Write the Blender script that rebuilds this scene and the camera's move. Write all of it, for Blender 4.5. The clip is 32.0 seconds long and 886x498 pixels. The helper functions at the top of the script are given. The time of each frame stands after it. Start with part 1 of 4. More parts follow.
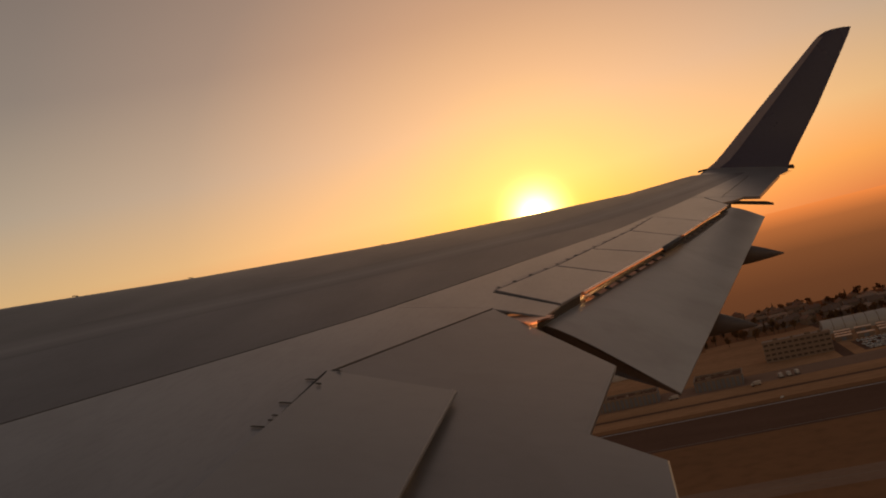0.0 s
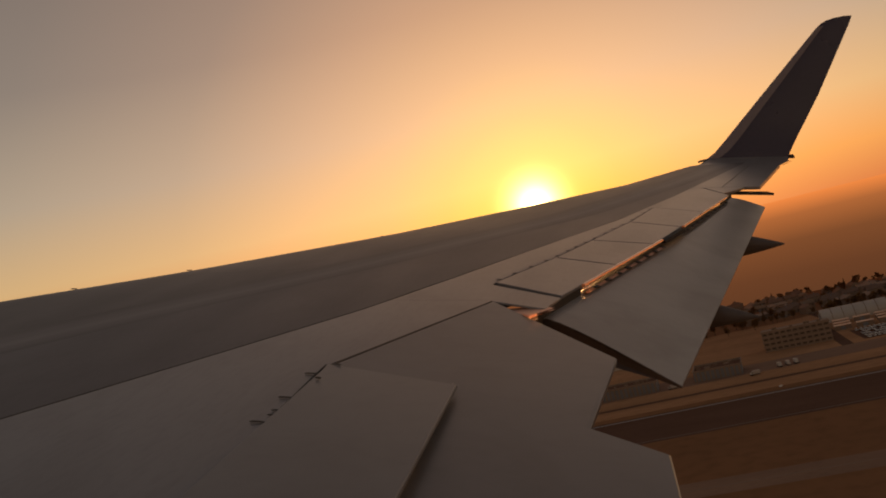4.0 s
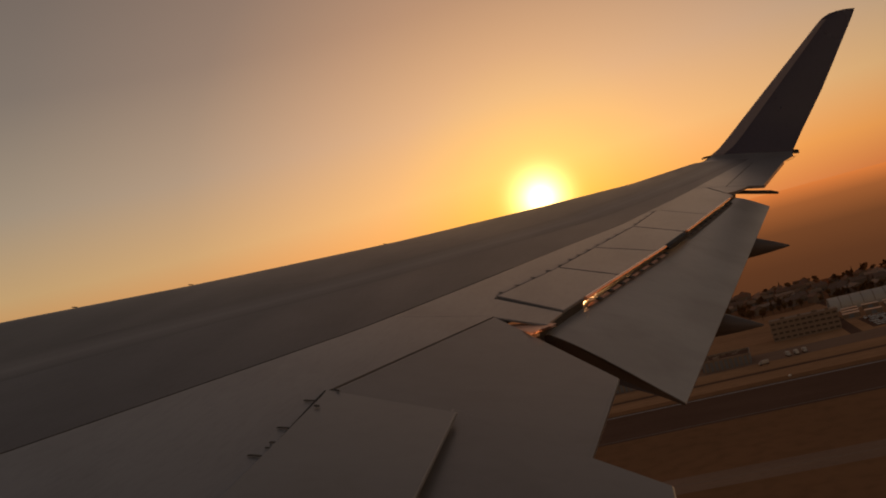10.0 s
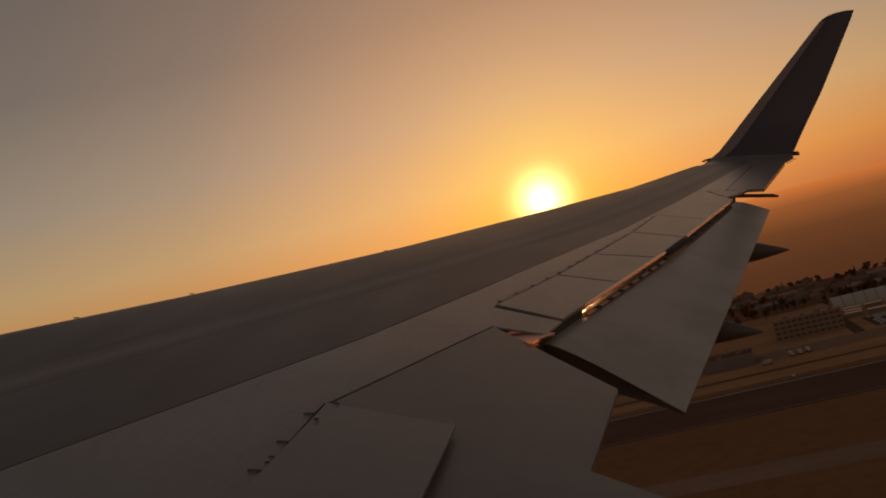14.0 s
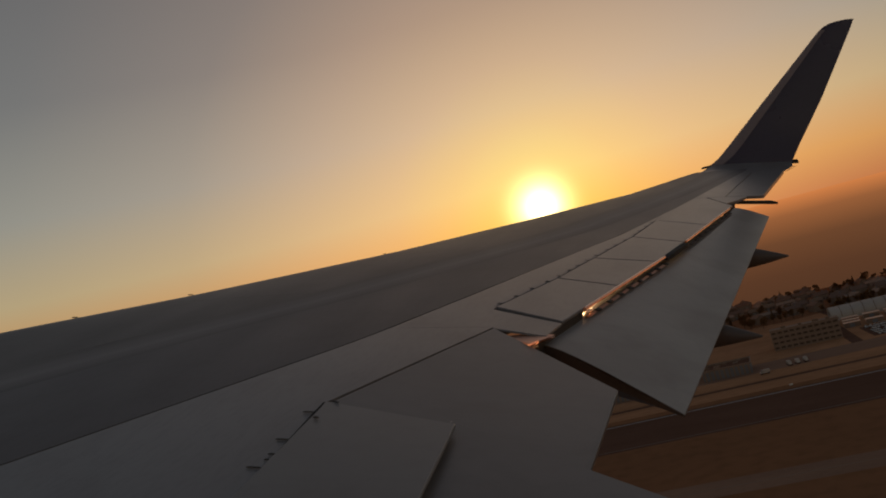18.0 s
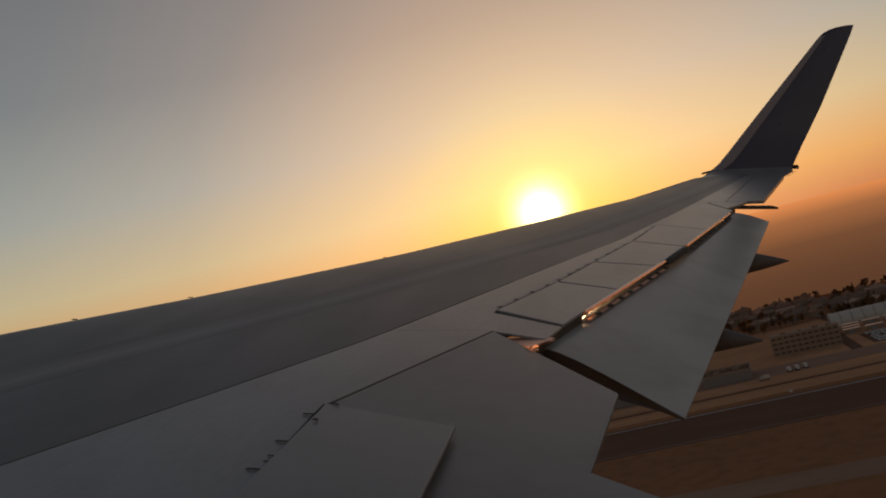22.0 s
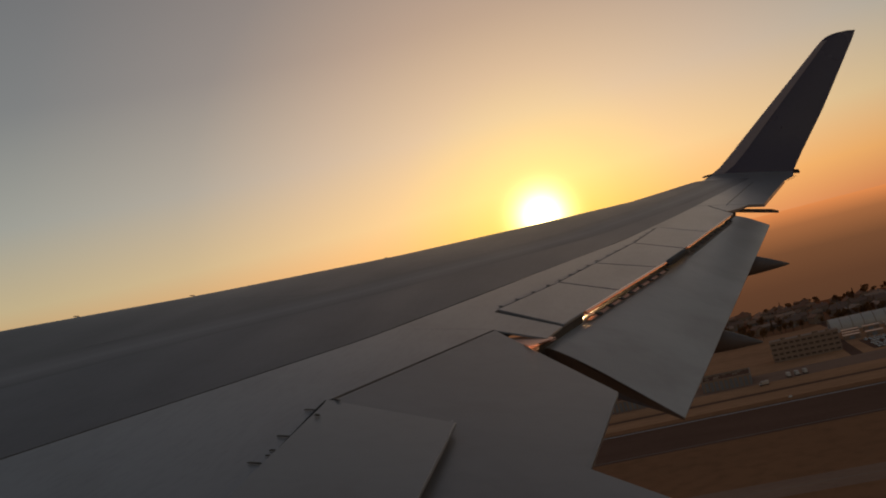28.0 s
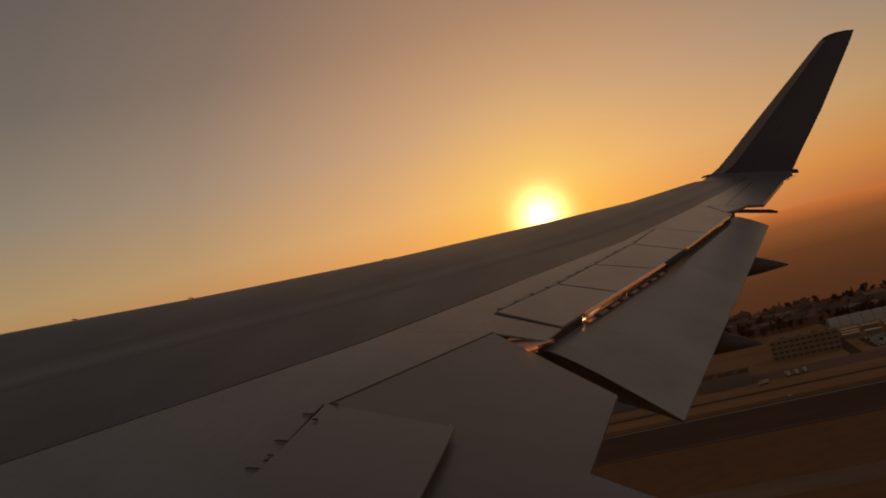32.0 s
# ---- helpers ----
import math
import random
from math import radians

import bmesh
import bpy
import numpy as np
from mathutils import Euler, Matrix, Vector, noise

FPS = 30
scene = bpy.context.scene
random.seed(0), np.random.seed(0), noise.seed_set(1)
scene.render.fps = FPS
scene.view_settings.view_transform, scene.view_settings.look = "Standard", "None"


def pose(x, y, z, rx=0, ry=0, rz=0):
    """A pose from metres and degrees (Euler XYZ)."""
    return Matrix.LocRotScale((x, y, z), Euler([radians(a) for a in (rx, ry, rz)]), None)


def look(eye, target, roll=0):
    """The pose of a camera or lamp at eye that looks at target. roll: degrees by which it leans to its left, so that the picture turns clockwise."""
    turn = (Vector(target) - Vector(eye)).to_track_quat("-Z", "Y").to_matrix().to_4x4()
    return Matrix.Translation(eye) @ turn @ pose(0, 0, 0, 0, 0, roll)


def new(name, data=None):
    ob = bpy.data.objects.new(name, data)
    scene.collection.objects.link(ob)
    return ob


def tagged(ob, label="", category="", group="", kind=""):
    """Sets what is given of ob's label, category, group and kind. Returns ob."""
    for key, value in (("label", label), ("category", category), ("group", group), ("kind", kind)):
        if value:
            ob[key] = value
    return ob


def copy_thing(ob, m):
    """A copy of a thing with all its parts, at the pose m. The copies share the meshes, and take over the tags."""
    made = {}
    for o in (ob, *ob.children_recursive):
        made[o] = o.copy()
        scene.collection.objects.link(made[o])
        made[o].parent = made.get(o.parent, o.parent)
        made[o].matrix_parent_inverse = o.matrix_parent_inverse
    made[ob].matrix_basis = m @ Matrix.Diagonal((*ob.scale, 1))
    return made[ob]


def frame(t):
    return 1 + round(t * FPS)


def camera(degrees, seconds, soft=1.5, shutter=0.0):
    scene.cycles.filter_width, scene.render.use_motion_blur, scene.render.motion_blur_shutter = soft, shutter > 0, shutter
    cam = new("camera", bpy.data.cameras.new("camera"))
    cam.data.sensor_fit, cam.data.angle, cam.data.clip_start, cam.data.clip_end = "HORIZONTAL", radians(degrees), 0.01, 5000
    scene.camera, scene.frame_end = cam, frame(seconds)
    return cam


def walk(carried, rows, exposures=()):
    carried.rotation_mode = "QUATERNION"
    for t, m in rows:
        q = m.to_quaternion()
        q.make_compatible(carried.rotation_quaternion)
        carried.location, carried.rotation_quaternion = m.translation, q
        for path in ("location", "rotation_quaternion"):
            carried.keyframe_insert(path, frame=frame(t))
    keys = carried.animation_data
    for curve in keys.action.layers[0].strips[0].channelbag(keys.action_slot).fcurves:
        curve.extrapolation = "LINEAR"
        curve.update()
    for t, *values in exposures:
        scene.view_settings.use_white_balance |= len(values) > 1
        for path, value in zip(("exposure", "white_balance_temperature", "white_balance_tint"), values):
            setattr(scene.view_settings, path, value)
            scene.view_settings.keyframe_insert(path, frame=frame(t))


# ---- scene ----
# A swept airliner wing seen from a cabin window, climbing away over an airfield at sunset.
# The wing is laid out in the aircraft's own frame: x aft, y outboard, z up. AIR carries it into the world.
UP = Vector((-0.2368, 0.0585, 0.9698)).normalized()
OUT = (Vector((0, 1, 0)) - UP * UP[1]).normalized()
AFT = OUT.cross(UP)
ALTITUDE = 100.0
AIR = Matrix.Translation((0, 0, ALTITUDE)) @ Matrix((AFT, OUT, UP)).to_4x4()

cam = camera(56.2, 32.0, soft=1.9)
PATH = [
    (0.0, 7.903, 1.476, 1.042, 86.66, 1.54, 13.55),
    (0.5, 7.902, 1.476, 1.043, 86.28, 1.55, 13.42),
    (1.0, 7.900, 1.477, 1.043, 86.60, 1.50, 13.52),
    (1.5, 7.899, 1.479, 1.043, 86.18, 1.62, 13.41),
    (2.0, 7.897, 1.482, 1.044, 86.45, 1.53, 13.47),
    (2.5, 7.896, 1.485, 1.045, 86.47, 1.60, 13.45),
    (3.0, 7.895, 1.488, 1.046, 86.25, 1.58, 13.50),
    (3.5, 7.895, 1.491, 1.048, 86.05, 1.62, 13.49),
    (5.5, 7.905, 1.513, 1.086, 85.83, 1.81, 13.62),
    (6.0, 7.908, 1.515, 1.095, 85.45, 1.98, 13.63),
    (6.5, 7.911, 1.517, 1.106, 85.46, 2.13, 13.68),
    (7.0, 7.914, 1.520, 1.119, 85.22, 2.22, 13.64),
    (7.5, 7.916, 1.525, 1.133, 85.01, 2.34, 13.65),
    (8.0, 7.917, 1.532, 1.144, 84.39, 2.61, 13.67),
    (8.5, 7.918, 1.540, 1.153, 84.68, 2.69, 13.73),
    (9.0, 7.919, 1.548, 1.159, 85.13, 2.62, 13.74),
    (9.5, 7.920, 1.554, 1.163, 85.34, 2.67, 13.78),
    (10.0, 7.922, 1.559, 1.169, 85.66, 2.74, 13.83),
    (10.5, 7.924, 1.562, 1.177, 85.60, 2.84, 13.87),
    (11.0, 7.928, 1.562, 1.186, 85.35, 2.90, 13.87),
    (11.5, 7.932, 1.562, 1.195, 85.28, 2.81, 13.86),
    (12.0, 7.936, 1.560, 1.202, 85.53, 3.24, 13.92),
    (12.5, 7.940, 1.558, 1.207, 85.58, 3.30, 13.95),
    (13.0, 7.943, 1.556, 1.210, 85.73, 3.21, 13.97),
    (13.5, 7.944, 1.554, 1.213, 85.78, 3.18, 13.94),
    (14.0, 7.945, 1.552, 1.215, 85.80, 3.16, 13.95),
    (14.5, 7.946, 1.550, 1.216, 85.92, 3.20, 14.02),
    (16.5, 7.936, 1.544, 1.191, 86.01, 2.82, 13.96),
    (17.0, 7.935, 1.546, 1.188, 86.21, 2.74, 13.94),
    (17.5, 7.934, 1.546, 1.186, 86.27, 2.75, 13.88),
    (18.0, 7.933, 1.546, 1.184, 86.26, 2.70, 13.87),
    (18.5, 7.932, 1.546, 1.183, 86.41, 2.65, 13.88),
    (19.0, 7.932, 1.546, 1.182, 86.28, 2.65, 13.87),
    (19.5, 7.932, 1.546, 1.180, 86.33, 2.58, 13.87),
    (20.0, 7.932, 1.547, 1.177, 86.51, 2.55, 13.86),
    (20.5, 7.931, 1.548, 1.175, 86.61, 2.54, 13.86),
    (21.0, 7.931, 1.547, 1.174, 86.62, 2.52, 13.84),
    (21.5, 7.931, 1.547, 1.173, 86.65, 2.51, 13.87),
    (22.0, 7.930, 1.547, 1.172, 86.60, 2.49, 13.88),
    (22.5, 7.930, 1.546, 1.170, 86.57, 2.56, 13.91),
    (23.0, 7.930, 1.545, 1.168, 86.59, 2.43, 13.94),
    (23.5, 7.929, 1.543, 1.166, 86.63, 2.50, 14.02),
    (24.0, 7.928, 1.542, 1.166, 86.75, 2.30, 13.99),
    (24.5, 7.927, 1.541, 1.166, 86.68, 2.20, 14.00),
    (25.0, 7.927, 1.541, 1.167, 86.75, 2.30, 13.95),
    (25.5, 7.927, 1.540, 1.166, 86.68, 2.35, 13.95),
    (27.5, 7.926, 1.524, 1.149, 86.76, 2.04, 13.93),
    (28.0, 7.926, 1.526, 1.150, 86.81, 2.09, 13.92),
    (28.5, 7.927, 1.528, 1.152, 86.95, 2.07, 14.01),
    (29.0, 7.927, 1.530, 1.154, 86.82, 2.08, 14.00),
    (29.5, 7.928, 1.533, 1.156, 86.86, 2.18, 13.95),
    (30.0, 7.928, 1.534, 1.159, 86.77, 2.14, 13.95),
    (30.5, 7.929, 1.534, 1.162, 86.70, 2.13, 14.05),
    (31.0, 7.930, 1.535, 1.164, 86.74, 2.23, 14.02),
    (31.5, 7.930, 1.536, 1.165, 86.81, 2.29, 13.95),
    (32.0, 7.929, 1.537, 1.165, 86.80, 2.22, 13.87),
]
EXPOSURES = [
    (0.0, 0.05, 8300, 26), (8.0, -0.05, 8300, 26), (11.0, -0.38, 8300, 26), (17.3, -0.5, 8100, 25), (18.0, -0.3, 6300, 12), (19.2, 0.0, 6050, 10), (27.9, 0.0, 6050, 10), (28.7, -0.48, 8100, 24), (32.0, -0.6, 8100, 24),
]
walk(cam, [(t, AIR @ pose(x, y, z, rx, ry, rz)) for t, x, y, z, rx, ry, rz in PATH], EXPOSURES)

# ---- world and sun ----
SUN_WAY = (AIR.to_3x3() @ Vector((-0.1246, 0.9920, -0.0199))).normalized()   # towards the sun
SUN_ELEV = math.asin(SUN_WAY.z)
SUN_TURN = math.atan2(SUN_WAY.x, SUN_WAY.y)


def ramp(nt, stops, source, interpolation="LINEAR"):
    n = nt.nodes.new("ShaderNodeValToRGB")
    n.color_ramp.interpolation = interpolation
    e = n.color_ramp.elements
    while len(e) < len(stops):
        e.new(0.5)
    for k, (p, c) in zip(e, stops):
        k.position, k.color = p, (*c, 1.0)
    nt.links.new(source, n.inputs[0])
    return n.outputs[0]


def calc(nt, op, a, b=None, clamp=False):
    n = nt.nodes.new("ShaderNodeMath")
    n.operation, n.use_clamp = op, clamp
    for i, v in enumerate((a, b)):
        if v is None:
            continue
        if isinstance(v, (int, float)):
            n.inputs[i].default_value = v
        else:
            nt.links.new(v, n.inputs[i])
    return n.outputs[0]


def mix(nt, kind, fac, a, b):
    n = nt.nodes.new("ShaderNodeMix")
    n.data_type, n.blend_type = "RGBA", kind
    n.clamp_result = False
    for i, v in ((0, fac), (6, a), (7, b)):
        if isinstance(v, (int, float)):
            n.inputs[i].default_value = v
        elif isinstance(v, tuple):
            n.inputs[i].default_value = (*v, 1.0)
        else:
            nt.links.new(v, n.inputs[i])
    return n.outputs[2]


world = bpy.data.worlds.new("sunset_sky")
scene.world = world
world.use_nodes = True
wt = world.node_tree
wt.nodes.clear()
coord = wt.nodes.new("ShaderNodeTexCoord").outputs["Generated"]
sep = wt.nodes.new("ShaderNodeSeparateXYZ")
wt.links.new(coord, sep.inputs[0])
# height above the horizon: 0 at -10 degrees, 1 at 90
height = calc(wt, "DIVIDE", calc(wt, "ADD", calc(wt, "ARCSINE", sep.outputs[2]), radians(10)), radians(100), True)
dot = wt.nodes.new("ShaderNodeVectorMath")
dot.operation = "DOT_PRODUCT"
wt.links.new(coord, dot.inputs[0])
dot.inputs[1].default_value = SUN_WAY
away = calc(wt, "DIVIDE", calc(wt, "ARCCOSINE", calc(wt, "MINIMUM", dot.outputs["Value"], 1.0)), radians(60), True)
air = ramp(wt, [(0.0, (0.04, 0.015, 0.006)), (0.075, (0.18, 0.06, 0.02)), (0.10, (0.51, 0.165, 0.052)), (0.125, (0.61, 0.305, 0.092)), (0.16, (0.49, 0.40, 0.225)),
                (0.21, (0.30, 0.315, 0.275)), (0.28, (0.164, 0.186, 0.188)), (0.38, (0.116, 0.129, 0.136)), (0.55, (0.082, 0.094, 0.110)), (1.0, (0.055, 0.070, 0.092))], height)
aureole = ramp(wt, [(0.0, (0.55, 0.53, 0.08)), (0.05, (0.47, 0.36, 0.03)), (0.10, (0.43, 0.25, 0.03)), (0.167, (0.35, 0.178, 0.052)), (0.267, (0.255, 0.122, 0.046)), (0.4, (0.105, 0.050, 0.024)),
                    (0.567, (0.034, 0.015, 0.007)), (0.8, (0.0, 0.0, 0.0))], away)
disc = calc(wt, "POWER", calc(wt, "SUBTRACT", 1.0, calc(wt, "DIVIDE", away, 4.5 / 60), True), 4.5)
nishita = wt.nodes.new("ShaderNodeTexSky")
nishita.sky_type, nishita.sun_disc = "NISHITA", False
nishita.sun_elevation, nishita.sun_rotation = SUN_ELEV, SUN_TURN
nishita.dust_density, nishita.air_density = 4.0, 1.5
sky = mix(wt, "ADD", 1.0, air, aureole)
sky = mix(wt, "ADD", disc, sky, (9.0, 7.0, 3.2))
bg = wt.nodes.new("ShaderNodeBackground")
wt.links.new(sky, bg.inputs[0])
bg2 = wt.nodes.new("ShaderNodeBackground")
wt.links.new(nishita.outputs[0], bg2.inputs[0])
bg2.inputs[1].default_value = 0.01
both = wt.nodes.new("ShaderNodeAddShader")
wt.links.new(bg.outputs[0], both.inputs[0])
wt.links.new(bg2.outputs[0], both.inputs[1])
out = wt.nodes.new("ShaderNodeOutputWorld")
wt.links.new(both.outputs[0], out.inputs[0])

lamp = bpy.data.lights.new("sun", "SUN")
lamp.energy, lamp.angle, lamp.color = 4.6, radians(0.6), (1.0, 0.55, 0.24)
sun = new("sun", lamp)
sun.matrix_world = look((0, 0, 90), Vector((0, 0, 90)) - SUN_WAY)


# ---- materials ----
def material(name, colour, rough=0.5, metal=0.0, vary=0.25, grain=3.0, fine=40.0, bump=0.0, tint=None, streak=None, space="Object", gloss=0.5, stain=0.0):
    """A painted or natural surface: two scales of noise in colour and roughness, optional relief, streaks along one axis and scattered stains."""
    m = bpy.data.materials.new(name)
    m.use_nodes = True
    nt = m.node_tree
    b = nt.nodes["Principled BSDF"]
    tc = nt.nodes.new("ShaderNodeTexCoord")
    place = tc.outputs[space]
    if streak:
        mp = nt.nodes.new("ShaderNodeMapping")
        mp.inputs["Scale"].default_value = streak
        nt.links.new(place, mp.inputs[0])
        place = mp.outputs[0]

    def noise_at(scale, detail):
        n = nt.nodes.new("ShaderNodeTexNoise")
        n.inputs["Scale"].default_value, n.inputs["Detail"].default_value = scale, detail
        nt.links.new(place, n.inputs["Vector"])
        return n.outputs["Fac"]
    big, small = noise_at(grain, 4.0), noise_at(fine, 3.0)
    tint = tint or tuple(c * 0.6 for c in colour)
    f1 = calc(nt, "MULTIPLY", calc(nt, "SUBTRACT", big, 0.35, True), 2.2 * vary, True)
    c = mix(nt, "MIX", f1, tuple(colour), tuple(tint))
    f2 = calc(nt, "MULTIPLY", calc(nt, "SUBTRACT", small, 0.45, True), 2.0 * vary, True)
    c = mix(nt, "MIX", f2, c, tuple(v * 0.72 for v in tint))
    if stain:
        n = nt.nodes.new("ShaderNodeTexNoise")
        n.inputs["Scale"].default_value, n.inputs["Detail"].default_value, n.inputs["Distortion"].default_value = 1.7, 7.0, 0.6
        nt.links.new(tc.outputs[space], n.inputs["Vector"])
        patch = ramp(nt, [(0.46, (0, 0, 0)), (0.72, (1, 1, 1))], n.outputs["Fac"])
        c = mix(nt, "MULTIPLY", calc(nt, "MULTIPLY", patch, stain), c, (0.66, 0.60, 0.57))
    nt.links.new(c, b.inputs["Base Color"])
    nt.links.new(calc(nt, "ADD", calc(nt, "MULTIPLY", big, 0.3 * rough), 0.85 * rough, True), b.inputs["Roughness"])
    b.inputs["Metallic"].default_value = metal
    b.inputs["Specular IOR Level"].default_value = gloss
    if bump:
        bp = nt.nodes.new("ShaderNodeBump")
        bp.inputs["Strength"].default_value, bp.inputs["Distance"].default_value = 0.5, bump
        nt.links.new(small, bp.inputs["Height"])
        nt.links.new(bp.outputs[0], b.inputs["Normal"])
    return m


def leafy(name, colour):
    """Foliage: a diffuse leaf that lets low sun through from behind."""
    m = material(name, colour, 0.85, 0, 0.6, 0.4, 3, gloss=0.0)
    nt = m.node_tree
    b = nt.nodes["Principled BSDF"]
    tr = nt.nodes.new("ShaderNodeBsdfTranslucent")
    tr.inputs[0].default_value = (colour[0] * 2.2, colour[1] * 1.9, colour[2] * 1.3, 1)
    mx = nt.nodes.new("ShaderNodeMixShader")
    mx.inputs[0].default_value = 0.5
    nt.links.new(b.outputs[0], mx.inputs[1])
    nt.links.new(tr.outputs[0], mx.inputs[2])
    nt.links.new(mx.outputs[0], nt.nodes["Material Output"].inputs[0])
    return m


M = {
    "paint": material("light_grey_wing_paint", (0.224, 0.215, 0.218), 0.30, 0, 0.4, 0.9, 14, streak=(3.0, 0.7, 1), stain=0.45),
    "box": material("dark_grey_wing_coating", (0.126, 0.115, 0.118), 0.42, 0, 0.3, 0.8, 16, streak=(3.0, 0.7, 1), gloss=0.3, stain=0.35),
    "slat": material("grey_slat_paint", (0.130, 0.117, 0.115), 0.42, 0, 0.3, 0.9, 14, streak=(3.0, 0.6, 1), gloss=0.2, stain=0.35),
    "band": material("pale_sheen_skin", (0.248, 0.232, 0.228), 0.45, 0, 0.35, 1.2, 18, streak=(2.0, 0.6, 1), gloss=0.22),
    # one flap paint in two tones: the light on each flap's angle put into colour
    "flap": material("grey_flap_paint_lit", (0.325, 0.302, 0.288), 0.32, 0, 0.22, 0.8, 9, streak=(1.0, 1.6, 1), gloss=0.38, stain=0.6),
    "inboard": material("grey_flap_paint_dim", (0.182, 0.166, 0.162), 0.30, 0, 0.22, 0.8, 9, streak=(1.0, 1.6, 1), stain=0.45),
    "lid": material("dull_grey_spoiler_paint", (0.206, 0.196, 0.193), 0.32, 0, 0.22, 0.8, 9, streak=(1.0, 1.6, 1), stain=0.4),
    "dark": material("black_rubber_and_gap_cover", (0.022, 0.020, 0.020), 0.8, 0, 0.3, 6, 60),
    "cove": material("dark_primer_and_light_stop", (0.050, 0.044, 0.040), 0.7, 0, 0.4, 4, 40),
    "metal": material("copper_toned_metal", (0.95, 0.64, 0.52), 0.2, 1.0, 0.25, 5, 60),
    "bronze": material("bronze_edge_and_sunlit_nose", (0.80, 0.47, 0.34), 0.45, 0.8, 0.25, 5, 60),
    "bright": material("polished_metal", (0.86, 0.62, 0.50), 0.22, 1.0, 0.2, 5, 60),
    "edge": material("worn_grey_edge", (0.235, 0.195, 0.205), 0.4, 0, 0.35, 1.2, 18),
    "smudge": material("greasy_grey_stain", (0.130, 0.120, 0.116), 0.8, 0, 0.4, 6, 40),
    "rib": material("brown_flap_shade", (0.085, 0.058, 0.045), 0.6, 0, 0.4, 4, 40),
    "seal": material("grey_hinge_sealant", (0.095, 0.089, 0.087), 0.7, 0, 0.4, 6, 40),
    "navy": material("navy_blue_winglet_paint", (0.062, 0.048, 0.072), 0.28, 0, 0.3, 1.0, 16),
    "grass": material("dry_airfield_grass", (0.29, 0.136, 0.069), 0.95, 0, 0.7, 0.012, 0.12, tint=(0.220, 0.110, 0.058), gloss=0.0),
    "asphalt": material("worn_asphalt", (0.175, 0.094, 0.064), 0.95, 0, 0.6, 0.06, 1.5, streak=(0.25, 1, 1), gloss=0.0),
    "concrete": material("worn_pale_concrete", (0.30, 0.170, 0.112), 0.9, 0, 0.6, 0.05, 1.2, streak=(0.2, 1, 1), gloss=0.1),
    "tile": material("brown_roof_tile", (0.17, 0.10, 0.07), 0.6, 0, 0.3, 0.4, 4, gloss=0.25),
    # marking dimmed in its colour for the haze's low contrast
    "hazed": material("haze_dimmed_marking", (0.27, 0.21, 0.17), 0.9, 0, 0.5, 0.5, 6, gloss=0.0),
    "marking": material("white_road_marking", (0.42, 0.38, 0.35), 0.9, 0, 0.5, 0.5, 6, gloss=0.0),
    "bark": material("tree_bark", (0.06, 0.045, 0.035), 0.95, 0, 0.5, 3, 20, gloss=0.1),
    "leaf": leafy("dark_tree_foliage", (0.140, 0.088, 0.048)),
    "needle": leafy("conifer_foliage", (0.125, 0.082, 0.048)),
    # haze put into colour: distant cladding, glass and render browned, contrast lowered
    "hangar": material("haze_toned_cladding", (0.25, 0.165, 0.115), 0.6, 0, 0.3, 0.08, 2, streak=(1, 1, 0.2)),
    "cladding": material("white_sheet_cladding", (0.46, 0.39, 0.33), 0.6, 0, 0.3, 0.08, 2, streak=(1, 1, 0.2)),
    "sheet": material("pale_galvanised_sheet", (0.55, 0.46, 0.38), 0.36, 0.5, 0.3, 0.2, 3),
    "roof": material("brown_grey_roof_sheet", (0.24, 0.155, 0.105), 0.8, 0, 0.3, 0.1, 2, gloss=0.15),
    "glass": material("dark_window_glass", (0.10, 0.075, 0.06), 0.12, 0, 0.2, 1, 5),
    "pale": material("haze_toned_render", (0.29, 0.195, 0.14), 0.8, 0, 0.4, 0.3, 3),
    "haze_ground": material("haze_pale_ground", (0.50, 0.255, 0.135), 0.95, 0, 0.8, 0.03, 0.4, streak=(0.3, 1, 1), gloss=0.0),
    "white": material("white_vehicle_paint", (0.62, 0.61, 0.58), 0.4, 0, 0.2, 1, 8),
    "door": material("grey_door_panel", (0.20, 0.20, 0.21), 0.6, 0, 0.3, 0.2, 3),
}


# the pale band has a sky sheen put into its colour, fading from the slat's paint to the coating behind it
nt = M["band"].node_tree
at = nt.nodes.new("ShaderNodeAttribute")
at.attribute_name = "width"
waver = nt.nodes.new("ShaderNodeTexNoise")
waver.inputs["Scale"].default_value, waver.inputs["Detail"].default_value = 1.4, 5.0
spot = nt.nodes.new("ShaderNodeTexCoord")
nt.links.new(spot.outputs["Object"], waver.inputs["Vector"])
shift = calc(nt, "ADD", at.outputs["Fac"], calc(nt, "MULTIPLY", calc(nt, "SUBTRACT", waver.outputs["Fac"], 0.5), 0.16))
sheen_mask = ramp(nt, [(0.06, (0, 0, 0)), (0.38, (0.55, 0.55, 0.55)), (0.60, (1, 1, 1)), (0.76, (0.55, 0.55, 0.55)), (0.99, (0, 0, 0))], shift, "EASE")
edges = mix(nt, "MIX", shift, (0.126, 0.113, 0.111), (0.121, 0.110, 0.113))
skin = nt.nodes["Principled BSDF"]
nt.links.new(mix(nt, "MIX", sheen_mask, edges, (0.212, 0.197, 0.194)), skin.inputs["Base Color"])


